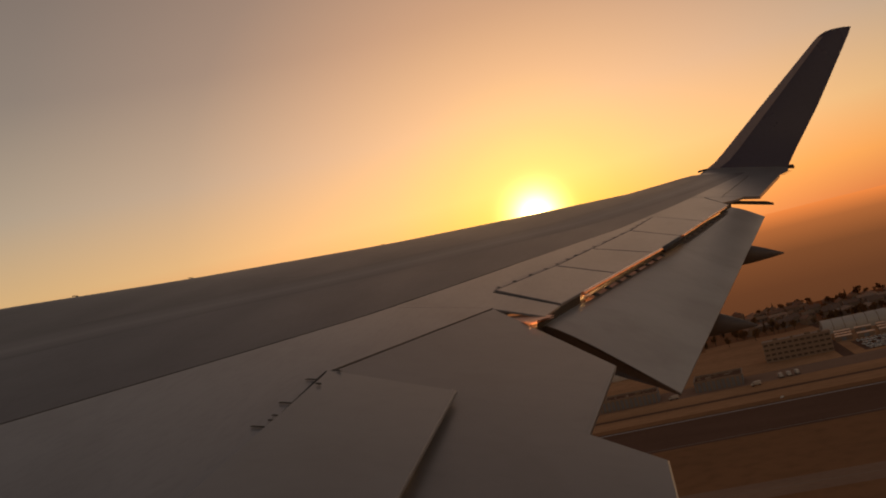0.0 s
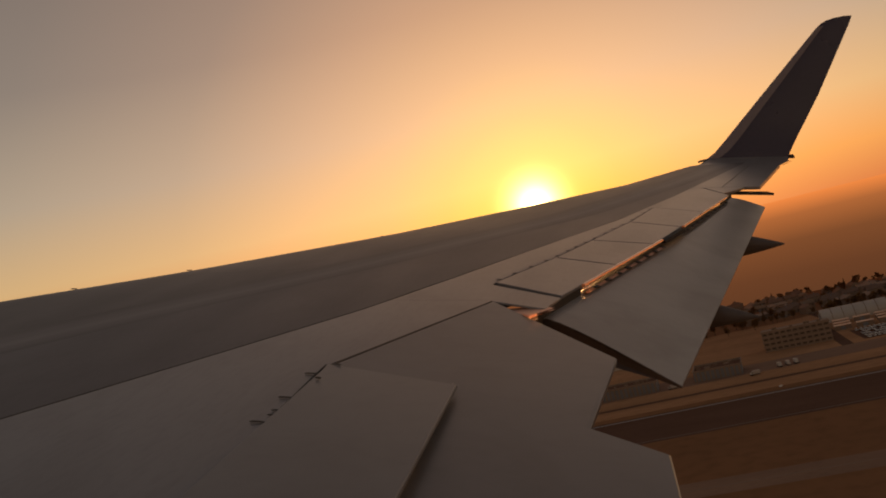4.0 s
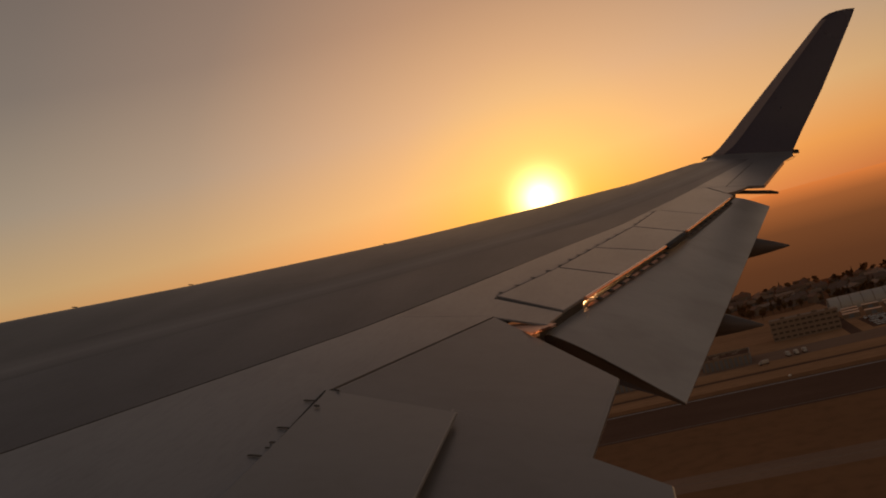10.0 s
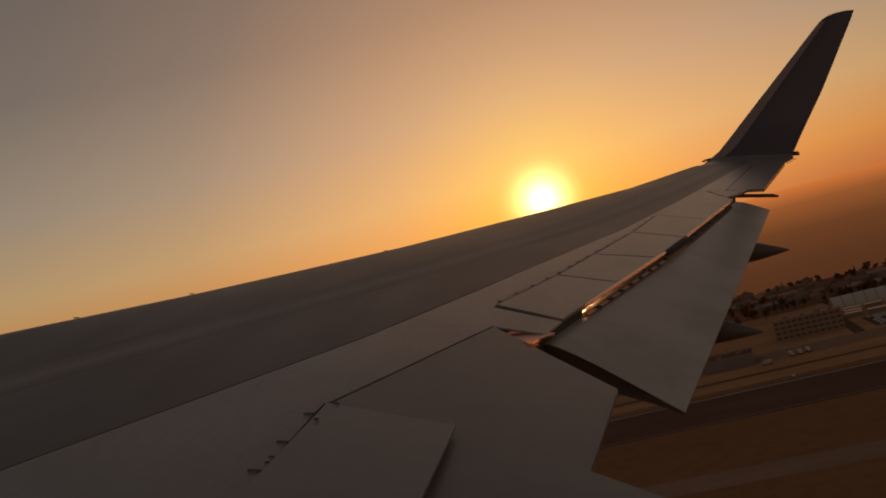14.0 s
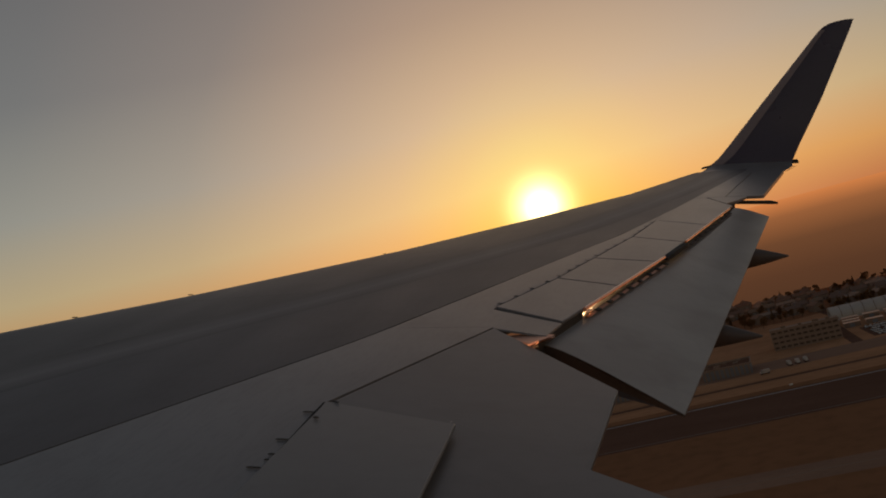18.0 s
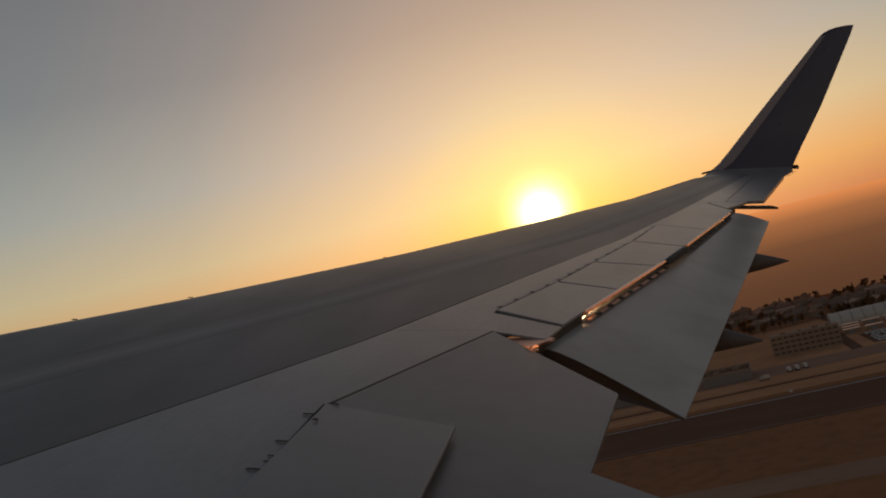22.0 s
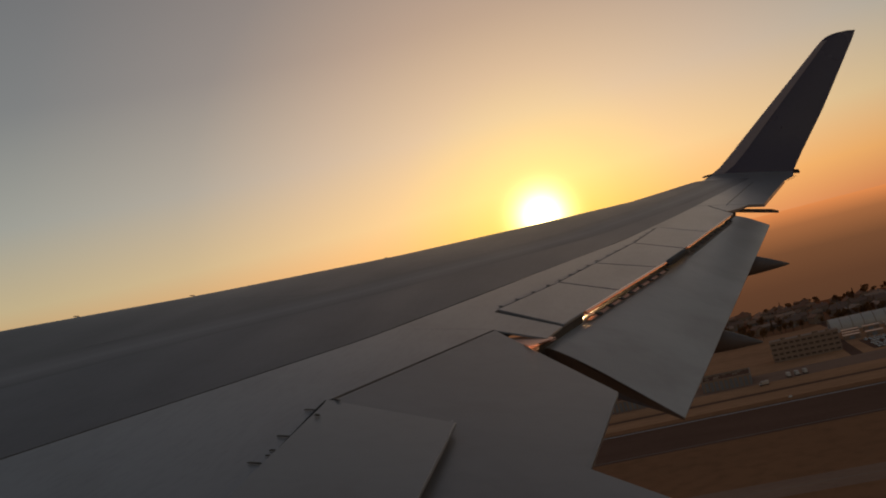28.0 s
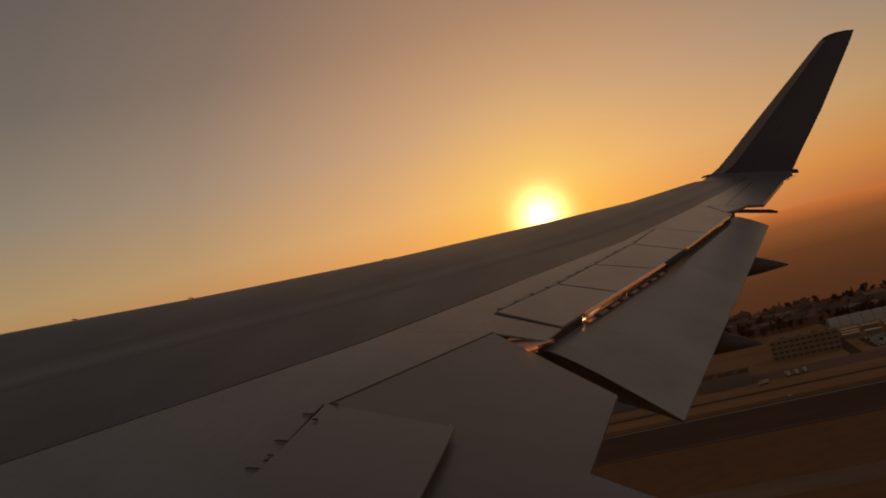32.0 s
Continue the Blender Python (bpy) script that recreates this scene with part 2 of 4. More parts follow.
# ---- mesh helpers ----
def part(name, bm, mat, parent=None, label="", smooth=True):
    me = bpy.data.meshes.new(name)
    bmesh.ops.recalc_face_normals(bm, faces=bm.faces)
    bm.to_mesh(me)
    bm.free()
    for f in me.polygons:
        f.use_smooth = smooth
    if smooth:
        me.set_sharp_from_angle(angle=radians(28))
    me.materials.append(mat if not isinstance(mat, str) else M[mat])
    ob = new(name, me)
    if parent is not None:
        ob.parent = parent
    if label:
        ob["label"] = label
    return ob


def sheet(bm, rows, close=False):
    """A grid of faces from rows of points."""
    vs = [[bm.verts.new(p) for p in r] for r in rows]
    for a, b in zip(vs, vs[1:]):
        n = len(a)
        for i in range(n if close else n - 1):
            j = (i + 1) % n
            bm.faces.new((a[i], a[j], b[j], b[i]))
    return vs


def loft(sections):
    """A closed solid through rings of points."""
    bm = bmesh.new()
    vs = sheet(bm, sections, True)
    bm.faces.new(vs[0])
    bm.faces.new(list(reversed(vs[-1])))
    return bm


def lerp(table, v):
    for (a, p), (b, q) in zip(table, table[1:]):
        if v <= b or (b, q) == table[-1]:
            return p + (q - p) * (v - a) / (b - a)


# ---- the wing's surfaces, in the aircraft's frame ----
DIHEDRAL = 0.0959
DROOP = [(1.9, 0.02), (6.4, 0.057), (7.7, 0.108), (9.75, 0.156), (11.7, 0.158), (14.2, 0.140), (15.9, 0.049), (17.0, 0.0)]
REAR = [(1.9, 7.10), (4.93, 6.92), (6.2, 7.06), (6.24, 7.33), (8.32, 7.98), (11.2, 8.74), (12.2, 9.0), (17.3, 10.38)]


def lead(y):
    return 0.5206 * y + 0.15


def top(x, y, off=0.0):
    """Height of the upper skin."""
    s0 = min(2.1, 0.55 * (lerp(REAR, y) - lead(y)) + 0.3)
    k = max(0.0, 1 - (x - lead(y)) / s0)
    return (y - 1.9) * DIHEDRAL - lerp(DROOP, y) * k * k + off


def panel(name, corners, mat, parent, off=0.0, thick=0.03, n=10, m=8, label="", drop=None, gap=0.006):
    """A skin panel over four plan corners (in turn), following the upper skin, with rounded-over edges and thickness.
    drop: how far each corner lies below the skin."""
    a, b, c, d = [Vector(p) for p in corners]
    drop = drop or (0, 0, 0, 0)
    mid = (a + b + c + d) / 4
    a, b, c, d = [p + (mid - p).normalized() * gap for p in (a, b, c, d)]

    def at(u, v, o):
        p = (a * (1 - u) + b * u) * (1 - v) + (d * (1 - u) + c * u) * v
        low = (drop[0] * (1 - u) + drop[1] * u) * (1 - v) + (drop[3] * (1 - u) + drop[2] * u) * v
        return (p.x, p.y, top(p.x, p.y, off + o - low))
    us = [0, 0.004, 0.010] + [i / n for i in range(1, n)] + [0.990, 0.996, 1]
    vs_ = [0, 0.008, 0.018] + [j / m for j in range(1, m)] + [0.982, 0.992, 1]
    bm = bmesh.new()
    rows = []
    for v in vs_:
        rows.append([at(u, v, -0.004 if u in (0, 1) or v in (0, 1) else 0.0) for u in us])
    up_ = sheet(bm, rows)
    lo = sheet(bm, [[at(u, v, -thick) for u in (0, 1)] for v in (0, 1)])
    ring_t = up_[0] + [r[-1] for r in up_[1:]] + list(reversed(up_[-1][:-1])) + [r[0] for r in reversed(up_[1:-1])]
    low_ring = [bm.verts.new((p.co.x, p.co.y, p.co.z - thick + 0.004)) for p in ring_t]
    for i in range(len(ring_t)):
        j = (i + 1) % len(ring_t)
        bm.faces.new((ring_t[i], ring_t[j], low_ring[j], low_ring[i]))
    return part(name, bm, mat, parent, label)


def slab(name, points, size, mat, parent, label=""):
    """A small block: plan rectangle along the way from points[0] to points[1]."""
    a, b = Vector(points[0]), Vector(points[1])
    w, h = size
    along = (b - a).normalized()
    side = along.cross(Vector((0, 0, 1))).normalized() * w / 2
    rise = side.cross(along).normalized() * h
    rings = []
    for p, k in ((a, 0.6), (a + (b - a) * 0.15, 1.0), (a + (b - a) * 0.85, 1.0), (b, 0.6)):
        rings.append([p - side * k, p + side * k, p + side * k * 0.8 + rise * k, p - side * k * 0.8 + rise * k])
    return part(name, loft(rings), mat, parent, label, smooth=False)


wing = new("aircraft_wing")
wing.matrix_world = AIR
tagged(wing, "grey swept airliner wing with lowered flaps and upturned navy winglet", "aircraft wing")

# inner box, dark, seen only through the seams; its underside closes the wing
rings = []
for i in range(29):
    y = 1.9 + (16.6 - 1.9) * i / 28
    x0, x1 = lead(y), lerp(REAR, y)
    th = 0.095 * (x1 - x0)
    xs = [x0 + (x1 - x0) * f for f in (0.0, 0.02, 0.06, 0.15, 0.3, 0.5, 0.75, 1.0)]
    upper = [(x, y, top(x, y, -0.035)) for x in xs]
    lower = [(x, y, top(x, y, -0.042) - th * math.sin(math.pi * min(1, (x - x0) / (x1 - x0)) ** 0.6)) for x in reversed(xs)]
    rings.append(upper + lower)
part("wing_box", loft(rings), "cove", wing)

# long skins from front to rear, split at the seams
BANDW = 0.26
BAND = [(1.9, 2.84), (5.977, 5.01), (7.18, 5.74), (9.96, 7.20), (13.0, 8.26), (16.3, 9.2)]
SEAM = [(1.9, 4.35), (4.194, 5.464), (5.134, 5.927), (5.968, 6.329), (7.029, 6.732), (8.43, 7.252), (9.543, 7.68), (11.483, 8.265), (14.982, 9.227), (16.4, 9.60)]


def strip(name, y0, y1, front, rear, mat, off=0.0, n=24, cols=12, label="", gap=0.005, thick=0.03, lip=0.003, across=False):
    """A long skin panel between two plan curves, with a lip all round. across: gives the mesh a width attribute, 0 in front to 1 behind."""
    bm = bmesh.new()
    rows = []
    for i in range(n + 1):
        y = y0 + gap + (y1 - y0 - 2 * gap) * i / n
        a, b = front(y) + gap, rear(y) - gap
        r = [(a, y, top(a, y, off - thick))]
        for j in range(cols + 1):
            f = (j / cols) ** 1.6
            x = a + (b - a) * f
            r.append((x, y, top(x, y, off - (lip if j in (0, cols) else 0))))
        r.append((b, y, top(b, y, off - thick)))
        rows.append(r)
    width = bm.verts.layers.float.new("width")
    vs = sheet(bm, rows)
    if across:
        for row in vs:
            for k, v in enumerate(row):
                v[width] = (max(0, min(cols, k - 1)) / cols) ** 1.6
    return part(name, bm, mat, wing, label)


# leading-edge slats, four in a row, each with a rounded nose
CUTS = [1.9, 4.6, 7.21, 9.1, 11.6, 14.2, 16.3]
for y0, y1 in zip(CUTS, CUTS[1:]):
    bm = bmesh.new()
    rows = []
    for i in range(13):
        y = y0 + 0.002 + (y1 - y0 - 0.004) * i / 12
        a, b = lead(y), lerp(BAND, y) - BANDW
        r = []
        for w in (250, 225, 205, 180, 155, 130, 110):
            q = radians(w)
            r.append((a + 0.07 + 0.075 * math.cos(q), y, top(a, y) - 0.075 + 0.075 * math.sin(q)))
        for j in range(1, 13):
            x = a + 0.07 + (b - a - 0.07) * j / 12
            r.append((x, y, top(x, y)))
        r.append((b, y, top(b, y, -0.03)))
        rows.append(r)
    sheet(bm, rows)
    part("slat", bm, "slat", wing)

strip("skin_panel", 1.9, 16.3, lambda y: lerp(BAND, y) - BANDW, lambda y: lerp(BAND, y) + BANDW, "band", label="pale strip of wing skin with a sky sheen in its colour", gap=0.0, lip=0.0, thick=0.03, across=True)
strip("skin_panel", 1.9, 16.3, lambda y: lerp(BAND, y) + BANDW, lambda y: lerp(SEAM, y), "box", off=0.0, label="dark grey coated wing skin", gap=0.0, lip=0.0)

# pale skin between the seam and the hinge lines, in four pieces
EDGE = [(1.9, 6.62), (4.03, 6.573), (4.933, 6.517), (6.204, 7.047)]
strip("skin_panel", 1.9, 6.2, lambda y: lerp(SEAM, y), lambda y: lerp(EDGE, y), "paint", n=24, gap=0.0022, lip=0.001, label="light grey wing skin")
strip("seam_seal", 1.9, 7.6, lambda y: lerp(SEAM, y) - 0.004, lambda y: lerp(SEAM, y) + 0.004, "seal", off=0.0012, n=30, cols=2, gap=0.0, lip=0.0, thick=0.004, label="thin dark sealant line along the skin joint")
HINGE = [(6.2, 7.058), (6.66, 6.968), (6.68, 6.972), (7.549, 7.273), (8.319, 7.489), (9.352, 7.777), (10.4, 8.0), (12.28, 8.52)]
strip("skin_panel", 6.2, 10.3, lambda y: lerp(SEAM, y), lambda y: lerp(HINGE, y), "paint", n=18, label="light grey wing skin", gap=0.001)
SPTE = [(5.8, 7.29), (6.297, 7.433), (8.319, 8.041), (8.981, 8.22), (11.2, 8.795), (11.6, 8.89)]
panel("skin_panel", [(6.92, 6.68), (7.43, 6.285), (7.37, 6.02), (7.02, 6.20)], "paint", wing, off=-0.004, thick=0.012, gap=0.001)
panel("skin_panel", [(8.0, 10.42), (8.478, 9.965), (8.845, 11.40), (8.62, 12.27)], "paint", wing, thick=0.02, gap=0.0008)
panel("skin_panel", [(lerp(SEAM, 10.3), 10.3), (8.0, 10.3), (8.62, 12.27), (lerp(SEAM, 12.27), 12.27)], "paint", wing, thick=0.02, gap=0.0008)
panel("skin_panel", [(lerp(SEAM, 12.27), 12.27), (8.84, 12.27), (9.52, 15.5), (lerp(SEAM, 15.5), 15.5)], "paint", wing, thick=0.02, gap=0.0008)
panel("skin_panel", [(8.64, 12.26), (8.80, 11.62), (8.95, 11.87), (9.10, 12.26)], "paint", wing, thick=0.03, gap=0.0008)
panel("aileron", [(8.85, 12.29), (9.29, 12.29), (10.0, 15.5), (9.535, 15.5)], "paint", wing, thick=0.04, label="light grey aileron in line with the wing")

# spoilers: four hinged panels, with dark brackets along their hinge line
JOINTS = [((6.97, 6.68), (7.433, 6.297)), ((7.273, 7.549), (7.72, 7.25)), ((7.489, 8.319), (7.975, 8.10)), ((7.777, 9.352), (8.22, 8.98)), ((8.0, 10.40), (8.47, 9.95))]
worn = random.Random(8)
for (a, d), (b, c) in zip(JOINTS, JOINTS[1:]):
    sp = panel("spoiler", [a, b, c, d], "paint", wing, off=0.003, thick=0.03, gap=0.011, label="light grey spoiler panel lying shut")
    along = (Vector(b) - Vector(a)).normalized()
    chord = (Vector(d) - Vector(a)).normalized()
    slab("hinge_seal", [(v.x, v.y, top(v.x, v.y, 0.0005)) for v in (Vector(a), Vector(b))], (0.009, 0.0015), "smudge", sp)
    for f in (0.12, 0.37, 0.62, 0.87):
        p = Vector(a).lerp(Vector(b), f + worn.uniform(-0.03, 0.03)) - chord * 0.02
        half = worn.uniform(0.016, 0.024)
        q = [p - chord * half, p + chord * half]
        slab("hinge_bracket", [(v.x, v.y, top(v.x, v.y, 0.001)) for v in q], (worn.uniform(0.022, 0.034), 0.0015), worn.choice(("seal", "seal", "smudge")), sp)

# inboard spoiler with its hinge brackets
sp = panel("spoiler", [(6.575, 3.0), (6.525, 4.925), (7.174, 4.66), (7.24, 3.0)], "lid", wing, off=0.012, thick=0.016, label="pale inboard spoiler panel, slightly raised", drop=(0, 0, -0.012, -0.012))
for x, y, l in ((6.50, 4.80, 0.07), (6.51, 4.50, 0.065), (6.53, 4.36, 0.035), (6.535, 4.31, 0.03), (6.515, 4.24, 0.065)):
    slab("hinge_bracket", [(x - l / 2, y, top(x, y, 0.004)), (x + l * 0.4, y, top(x, y, 0.003))], (0.011, 0.004), "cove", sp)
slab("hinge_bracket", [(6.545, 4.925, top(6.5, 4.9, 0.01)), (6.60, 4.88, top(6.6, 4.9, 0.016))], (0.010, 0.005), "cove", sp)
slab("hinge_bracket", [(6.555, 4.70, top(6.5, 4.7, 0.02)), (6.58, 4.693, top(6.6, 4.7, 0.018))], (0.016, 0.005), "cove", sp)

for p, q in (((6.520, 4.91), (6.569, 4.05)), ((6.569, 4.05), (6.578, 3.0))):
    slab("hinge_seal", [(p[0], p[1], top(*p, 0.008)), (q[0], q[1], top(*q, 0.008))], (0.012, 0.004), "dark", sp)

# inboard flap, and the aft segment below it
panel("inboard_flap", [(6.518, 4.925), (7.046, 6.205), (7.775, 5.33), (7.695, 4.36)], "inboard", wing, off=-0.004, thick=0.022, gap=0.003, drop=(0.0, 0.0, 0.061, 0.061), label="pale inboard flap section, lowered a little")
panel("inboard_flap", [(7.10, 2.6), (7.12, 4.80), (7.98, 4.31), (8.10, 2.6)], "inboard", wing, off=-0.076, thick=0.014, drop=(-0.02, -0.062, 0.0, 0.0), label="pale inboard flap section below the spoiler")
# dark sheet added so that no light shows through the spoiler gap
panel("gap_cover", [(6.55, 2.3), (6.5, 4.85), (7.2, 4.80), (7.4, 2.3)], "dark", wing, off=-0.16, thick=0.02, label="dark cover added to block light under the spoiler")
# outboard flap: lofted between its two ends
FLAP_IN = (Vector((7.338, 6.076, 0.350)), Vector((8.072, 5.669, 0.061)))
FLAP_OUT = (Vector((8.874, 11.592, 0.879)), Vector((9.286, 11.828, 0.752)))
FOIL = [(1.0, 0.004), (0.85, 0.013), (0.65, 0.024), (0.45, 0.032), (0.28, 0.030), (0.14, 0.020), (0.05, 0.006), (0.0, -0.02), (-0.05, -0.05), (-0.03, -0.09), (0.10, -0.115), (0.35, -0.11),
        (0.6, -0.065), (0.85, -0.02), (1.0, -0.006)]
ends = []
for i in range(11):
    f = i / 10
    a, b = FLAP_IN[0].lerp(FLAP_OUT[0], f), FLAP_IN[1].lerp(FLAP_OUT[1], f)
    c = (b - a).length
    bow = -0.055 if i == 0 else 0.0   # the inner end bows out a little
    ends.append([tuple(a.lerp(b, u) + Vector((0, bow * math.sin(math.pi * min(1, max(0, (u + 0.3) / 1.3))), v * c))) for u, v in FOIL])
flap = part("outboard_flap", loft(ends), "flap", wing, "pale grey outboard flap, lowered for take-off")
# end cap of the flap, its shade put into a dark brown face
bm = bmesh.new()
bm.faces.new([bm.verts.new(Vector(p) + Vector((0, -0.004, -0.004))) for p in ends[0]])
part("shaded_end_cap", bm, "rib", flap, "flap end cap with its shade put into a dark brown colour", smooth=False)

# the slot above the flap: added dark light stops, bright metal lip in two lengths, rubber seal tabs
def slot(y):
    x = lerp(SPTE, y)
    return Vector((x, y, top(x, y)))


# added wall that holds back sun glow at the slot's inner end
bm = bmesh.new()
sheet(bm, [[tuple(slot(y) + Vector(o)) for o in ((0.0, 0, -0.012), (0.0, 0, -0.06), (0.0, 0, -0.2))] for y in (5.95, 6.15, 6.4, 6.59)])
part("slot_light_stop", bm, "cove", wing)
# added wall that closes the see-through gap at the outer end
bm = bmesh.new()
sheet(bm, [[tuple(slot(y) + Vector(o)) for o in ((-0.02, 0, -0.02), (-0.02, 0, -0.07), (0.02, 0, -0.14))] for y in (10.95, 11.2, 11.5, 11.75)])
part("slot_light_stop", bm, "cove", wing)
for y0, y1 in ((6.62, 8.30), (9.02, 11.15)):
    ys = [y0 + (y1 - y0) * i / 14 for i in range(15)]
    bm = loft([[tuple(slot(y) + Vector((0.004 + 0.013 * math.cos(q), 0, -0.005 + 0.013 * math.sin(q)))) for q in [2 * math.pi * k / 10 for k in range(10)]] for y in ys])
    part("slot_lip", bm, "metal", wing, "bright metal lip along the spoiler edge")
    # flap nose: orange sunlight painted as bronze, the dimmer outer length as brown
    bm = bmesh.new()
    sheet(bm, [[tuple(slot(y) + Vector(o)) for o in ((0.006, 0, -0.070), (0.012, -0.004, -0.046), (0.034, -0.009, -0.053))] for y in ys])
    part("nose_light_strip", bm, "bronze" if y0 < 8 else "rib", flap, "flap nose strip with orange sunlight in its bronze colour" if y0 < 8 else "flap nose strip with the fainter light painted dull brown")
tabs = random.Random(3)
for y0, y1, n in ((6.80, 8.25, 8), (9.15, 11.1, 10)):
    for i in range(n):
        p = slot(y0 + (y1 - y0) * i / (n - 1) + tabs.uniform(-0.015, 0.015))
        slab("seal_tab", [tuple(p + Vector((0.006, 0.0, -0.044))), tuple(p + Vector((0.040 if y0 < 8 else 0.034, -0.012, -0.054)))], (tabs.uniform(0.065, 0.085) if y0 < 8 else tabs.uniform(0.04, 0.06), 0.007), "cove", flap)
slab("slot_block", [tuple(slot(8.32) + Vector((0.01, 0, -0.03))), tuple(slot(9.0) + Vector((0.01, 0, -0.03)))], (0.07, 0.03), "dark", wing)

# small polished bead added at the lip's inner end to catch a sun glint
bm = bmesh.new()
bmesh.ops.create_icosphere(bm, subdivisions=2, radius=1.0, matrix=Matrix.Translation(slot(6.66) + Vector((0.02, 0.0, -0.026))) @ Matrix.Rotation(-0.27, 4, "Z") @ Matrix.Diagonal((0.012, 0.075, 0.012, 1)))
part("glint_bead", bm, "bright", wing, "polished bead added for a sun glint at the slot's end")

# bronze end plate in the notch beside the flap, tipped towards the leading edge
bm = bmesh.new()
plate = [(7.09, 6.15), (7.30, 5.885), (7.42, 6.03), (7.30, 6.12)]
for lift in (0.0, -0.012):
    bm.faces.new([bm.verts.new((x, y, (y - 1.9) * DIHEDRAL - 0.014 + 0.12 * (x - 7.29) - 0.02 * (y - 5.95) + lift)) for x, y in plate])
part("end_plate", bm, "bronze", wing, "bronze-coloured metal plate in the flap gap", smooth=False)


# flap track fairings: tapered pods under the flaps
def fairing(tip, root, radius):
    tip, root = Vector(tip), Vector(root)
    along = (tip - root).normalized()
    side = along.cross(Vector((0, 0, 1))).normalized()
    rise = side.cross(along)
    rings = []
    for i in range(13):
        f = i / 12
        r = radius * (1 - f ** 1.3) + 0.006
        p = root.lerp(tip, f)
        rings.append([tuple(p + side * (r * 0.75 * math.cos(q)) + rise * (r * math.sin(q))) for q in [2 * math.pi * k / 14 for k in range(14)]])
    return part("flap_fairing", loft(rings), "slat", wing, "grey tapered flap track fairing")


fairing((9.19, 9.84, 0.462), (8.72, 9.95, 0.44), 0.115)
fairing((8.63, 7.26, 0.164), (8.10, 7.40, 0.155), 0.125)
slab("static_rod", [(8.88, 12.20, 0.905), (9.44, 12.235, 0.882)], (0.045, 0.045), "cove", wing, "thin dark rod past the flap's end")

# wing tip and blended winglet: one loft from flat to nearly upright
WL_LEAD = [(0.0, 8.83), (0.06, 8.95), (0.15, 9.09), (0.28, 9.245), (0.55, 9.46), (1.15, 9.95), (1.75, 10.445), (2.24, 10.845), (2.32, 10.915), (2.38, 10.985), (2.425, 11.07), (2.455, 11.18), (2.475, 11.34)]
WL_REAR = [(0.0, 10.32), (0.12, 10.375), (0.35, 10.495), (0.55, 10.60), (1.15, 10.905), (1.75, 11.168), (2.32, 11.42), (2.475, 11.477)]


def winglet_ring(s, y, z, lean):
    """lean: 0 flat, 1 upright."""
    x0, x1 = lerp(WL_LEAD, s), lerp(WL_REAR, s)
    c = x1 - x0
    across = Vector((0, -math.sin(lean), math.cos(lean)))
    r = []
    for u, v in [(1, 0.048), (0.8, 0.055), (0.5, 0.063), (0.25, 0.065), (0.08, 0.045), (0.02, 0.022), (0, 0), (0.02, -0.022), (0.1, -0.04), (0.4, -0.045), (0.8, -0.02)]:
        r.append(tuple(Vector((x0 + u * c, y, z)) + across * ((v - 0.065) * c * 0.8)))
    return r


rings = []
for i in range(7):
    f = i / 6
    y = 15.5 + 1.0 * f
    x0, x1 = lead(y), 9.995 + 0.30 * (y - 15.5)
    c = x1 - x0
    rings.append([(x0 + u * c, y, top(x0 + u * c, y) + (v - 0.05) * c * 0.7) for u, v in
                  [(1, 0.045), (0.8, 0.05), (0.5, 0.05), (0.25, 0.05), (0.08, 0.045), (0.02, 0.022), (0, 0), (0.02, -0.022), (0.1, -0.04), (0.4, -0.045), (0.8, -0.02)]])
for k, (y, z, lean, s) in enumerate([(16.72, 1.425, 0.25, 0.0), (16.92, 1.485, 0.7, 0.06)]):
    rings.append(winglet_ring(s, y, z, lean))
part("wing_tip", loft(rings), "paint", wing, "light grey wing tip curving up")
wl_rings, strips_ = [], []
for s in (0.06, 0.2, 0.4, 0.7, 1.1, 1.5, 1.9, 2.24, 2.32, 2.35, 2.38, 2.405, 2.425, 2.442, 2.455, 2.466, 2.474):
    z = 1.485 + (s - 0.06)
    y = 16.92 + 0.09 * min(1, (s - 0.06) / 0.3) + 0.215 * max(0, s - 0.2)
    wl_rings.append(winglet_ring(s, y, z, 0.7 + 0.66 * min(1, (s - 0.06) / 0.3)))
winglet = part("winglet", loft(wl_rings), "navy", wing, "navy blue upturned winglet")
bm = bmesh.new()
rows = []
for r in wl_rings[0:9]:
    o = Vector((0, -0.006, 0.001))
    pts = [Vector(r[i]) + o for i in (3, 4, 5, 6)]
    pts[0] = pts[0].lerp(pts[1], 0.35)
    rows.append([tuple(p) for p in pts])
sheet(bm, rows)
part("winglet_edge", bm, "edge", winglet, "pale bare leading edge strip")
slab("light_fairing", [(8.86, 16.95, 1.415), (9.15, 17.02, 1.475)], (0.09, 0.035), "cove", wing, "dark light fairing at the winglet foot")
slab("tail_light", [(10.30, 17.05, 1.44), (10.47, 17.06, 1.44)], (0.07, 0.07), "cove", wing, "small dark position light")

# thin static wicks along the tip's trailing edge
for k in range(5):
    y = 15.62 + 0.2 * k
    x = 9.995 + 0.30 * (y - 15.5)
    z = top(x, y, -0.01)
    slab("static_wick", [(x - 0.01, y, z), (x + 0.06, y + 0.01, z - 0.004)], (0.006, 0.006), "dark", wing)

# small studs along the leading edge
for y in (6.85, 7.72, 9.75):
    x = lead(y) + 0.03
    slab("stud", [(x - 0.022, y, top(x, y, -0.004)), (x + 0.022, y + 0.008, top(x, y, -0.006))], (0.018, 0.006), "cove", wing)

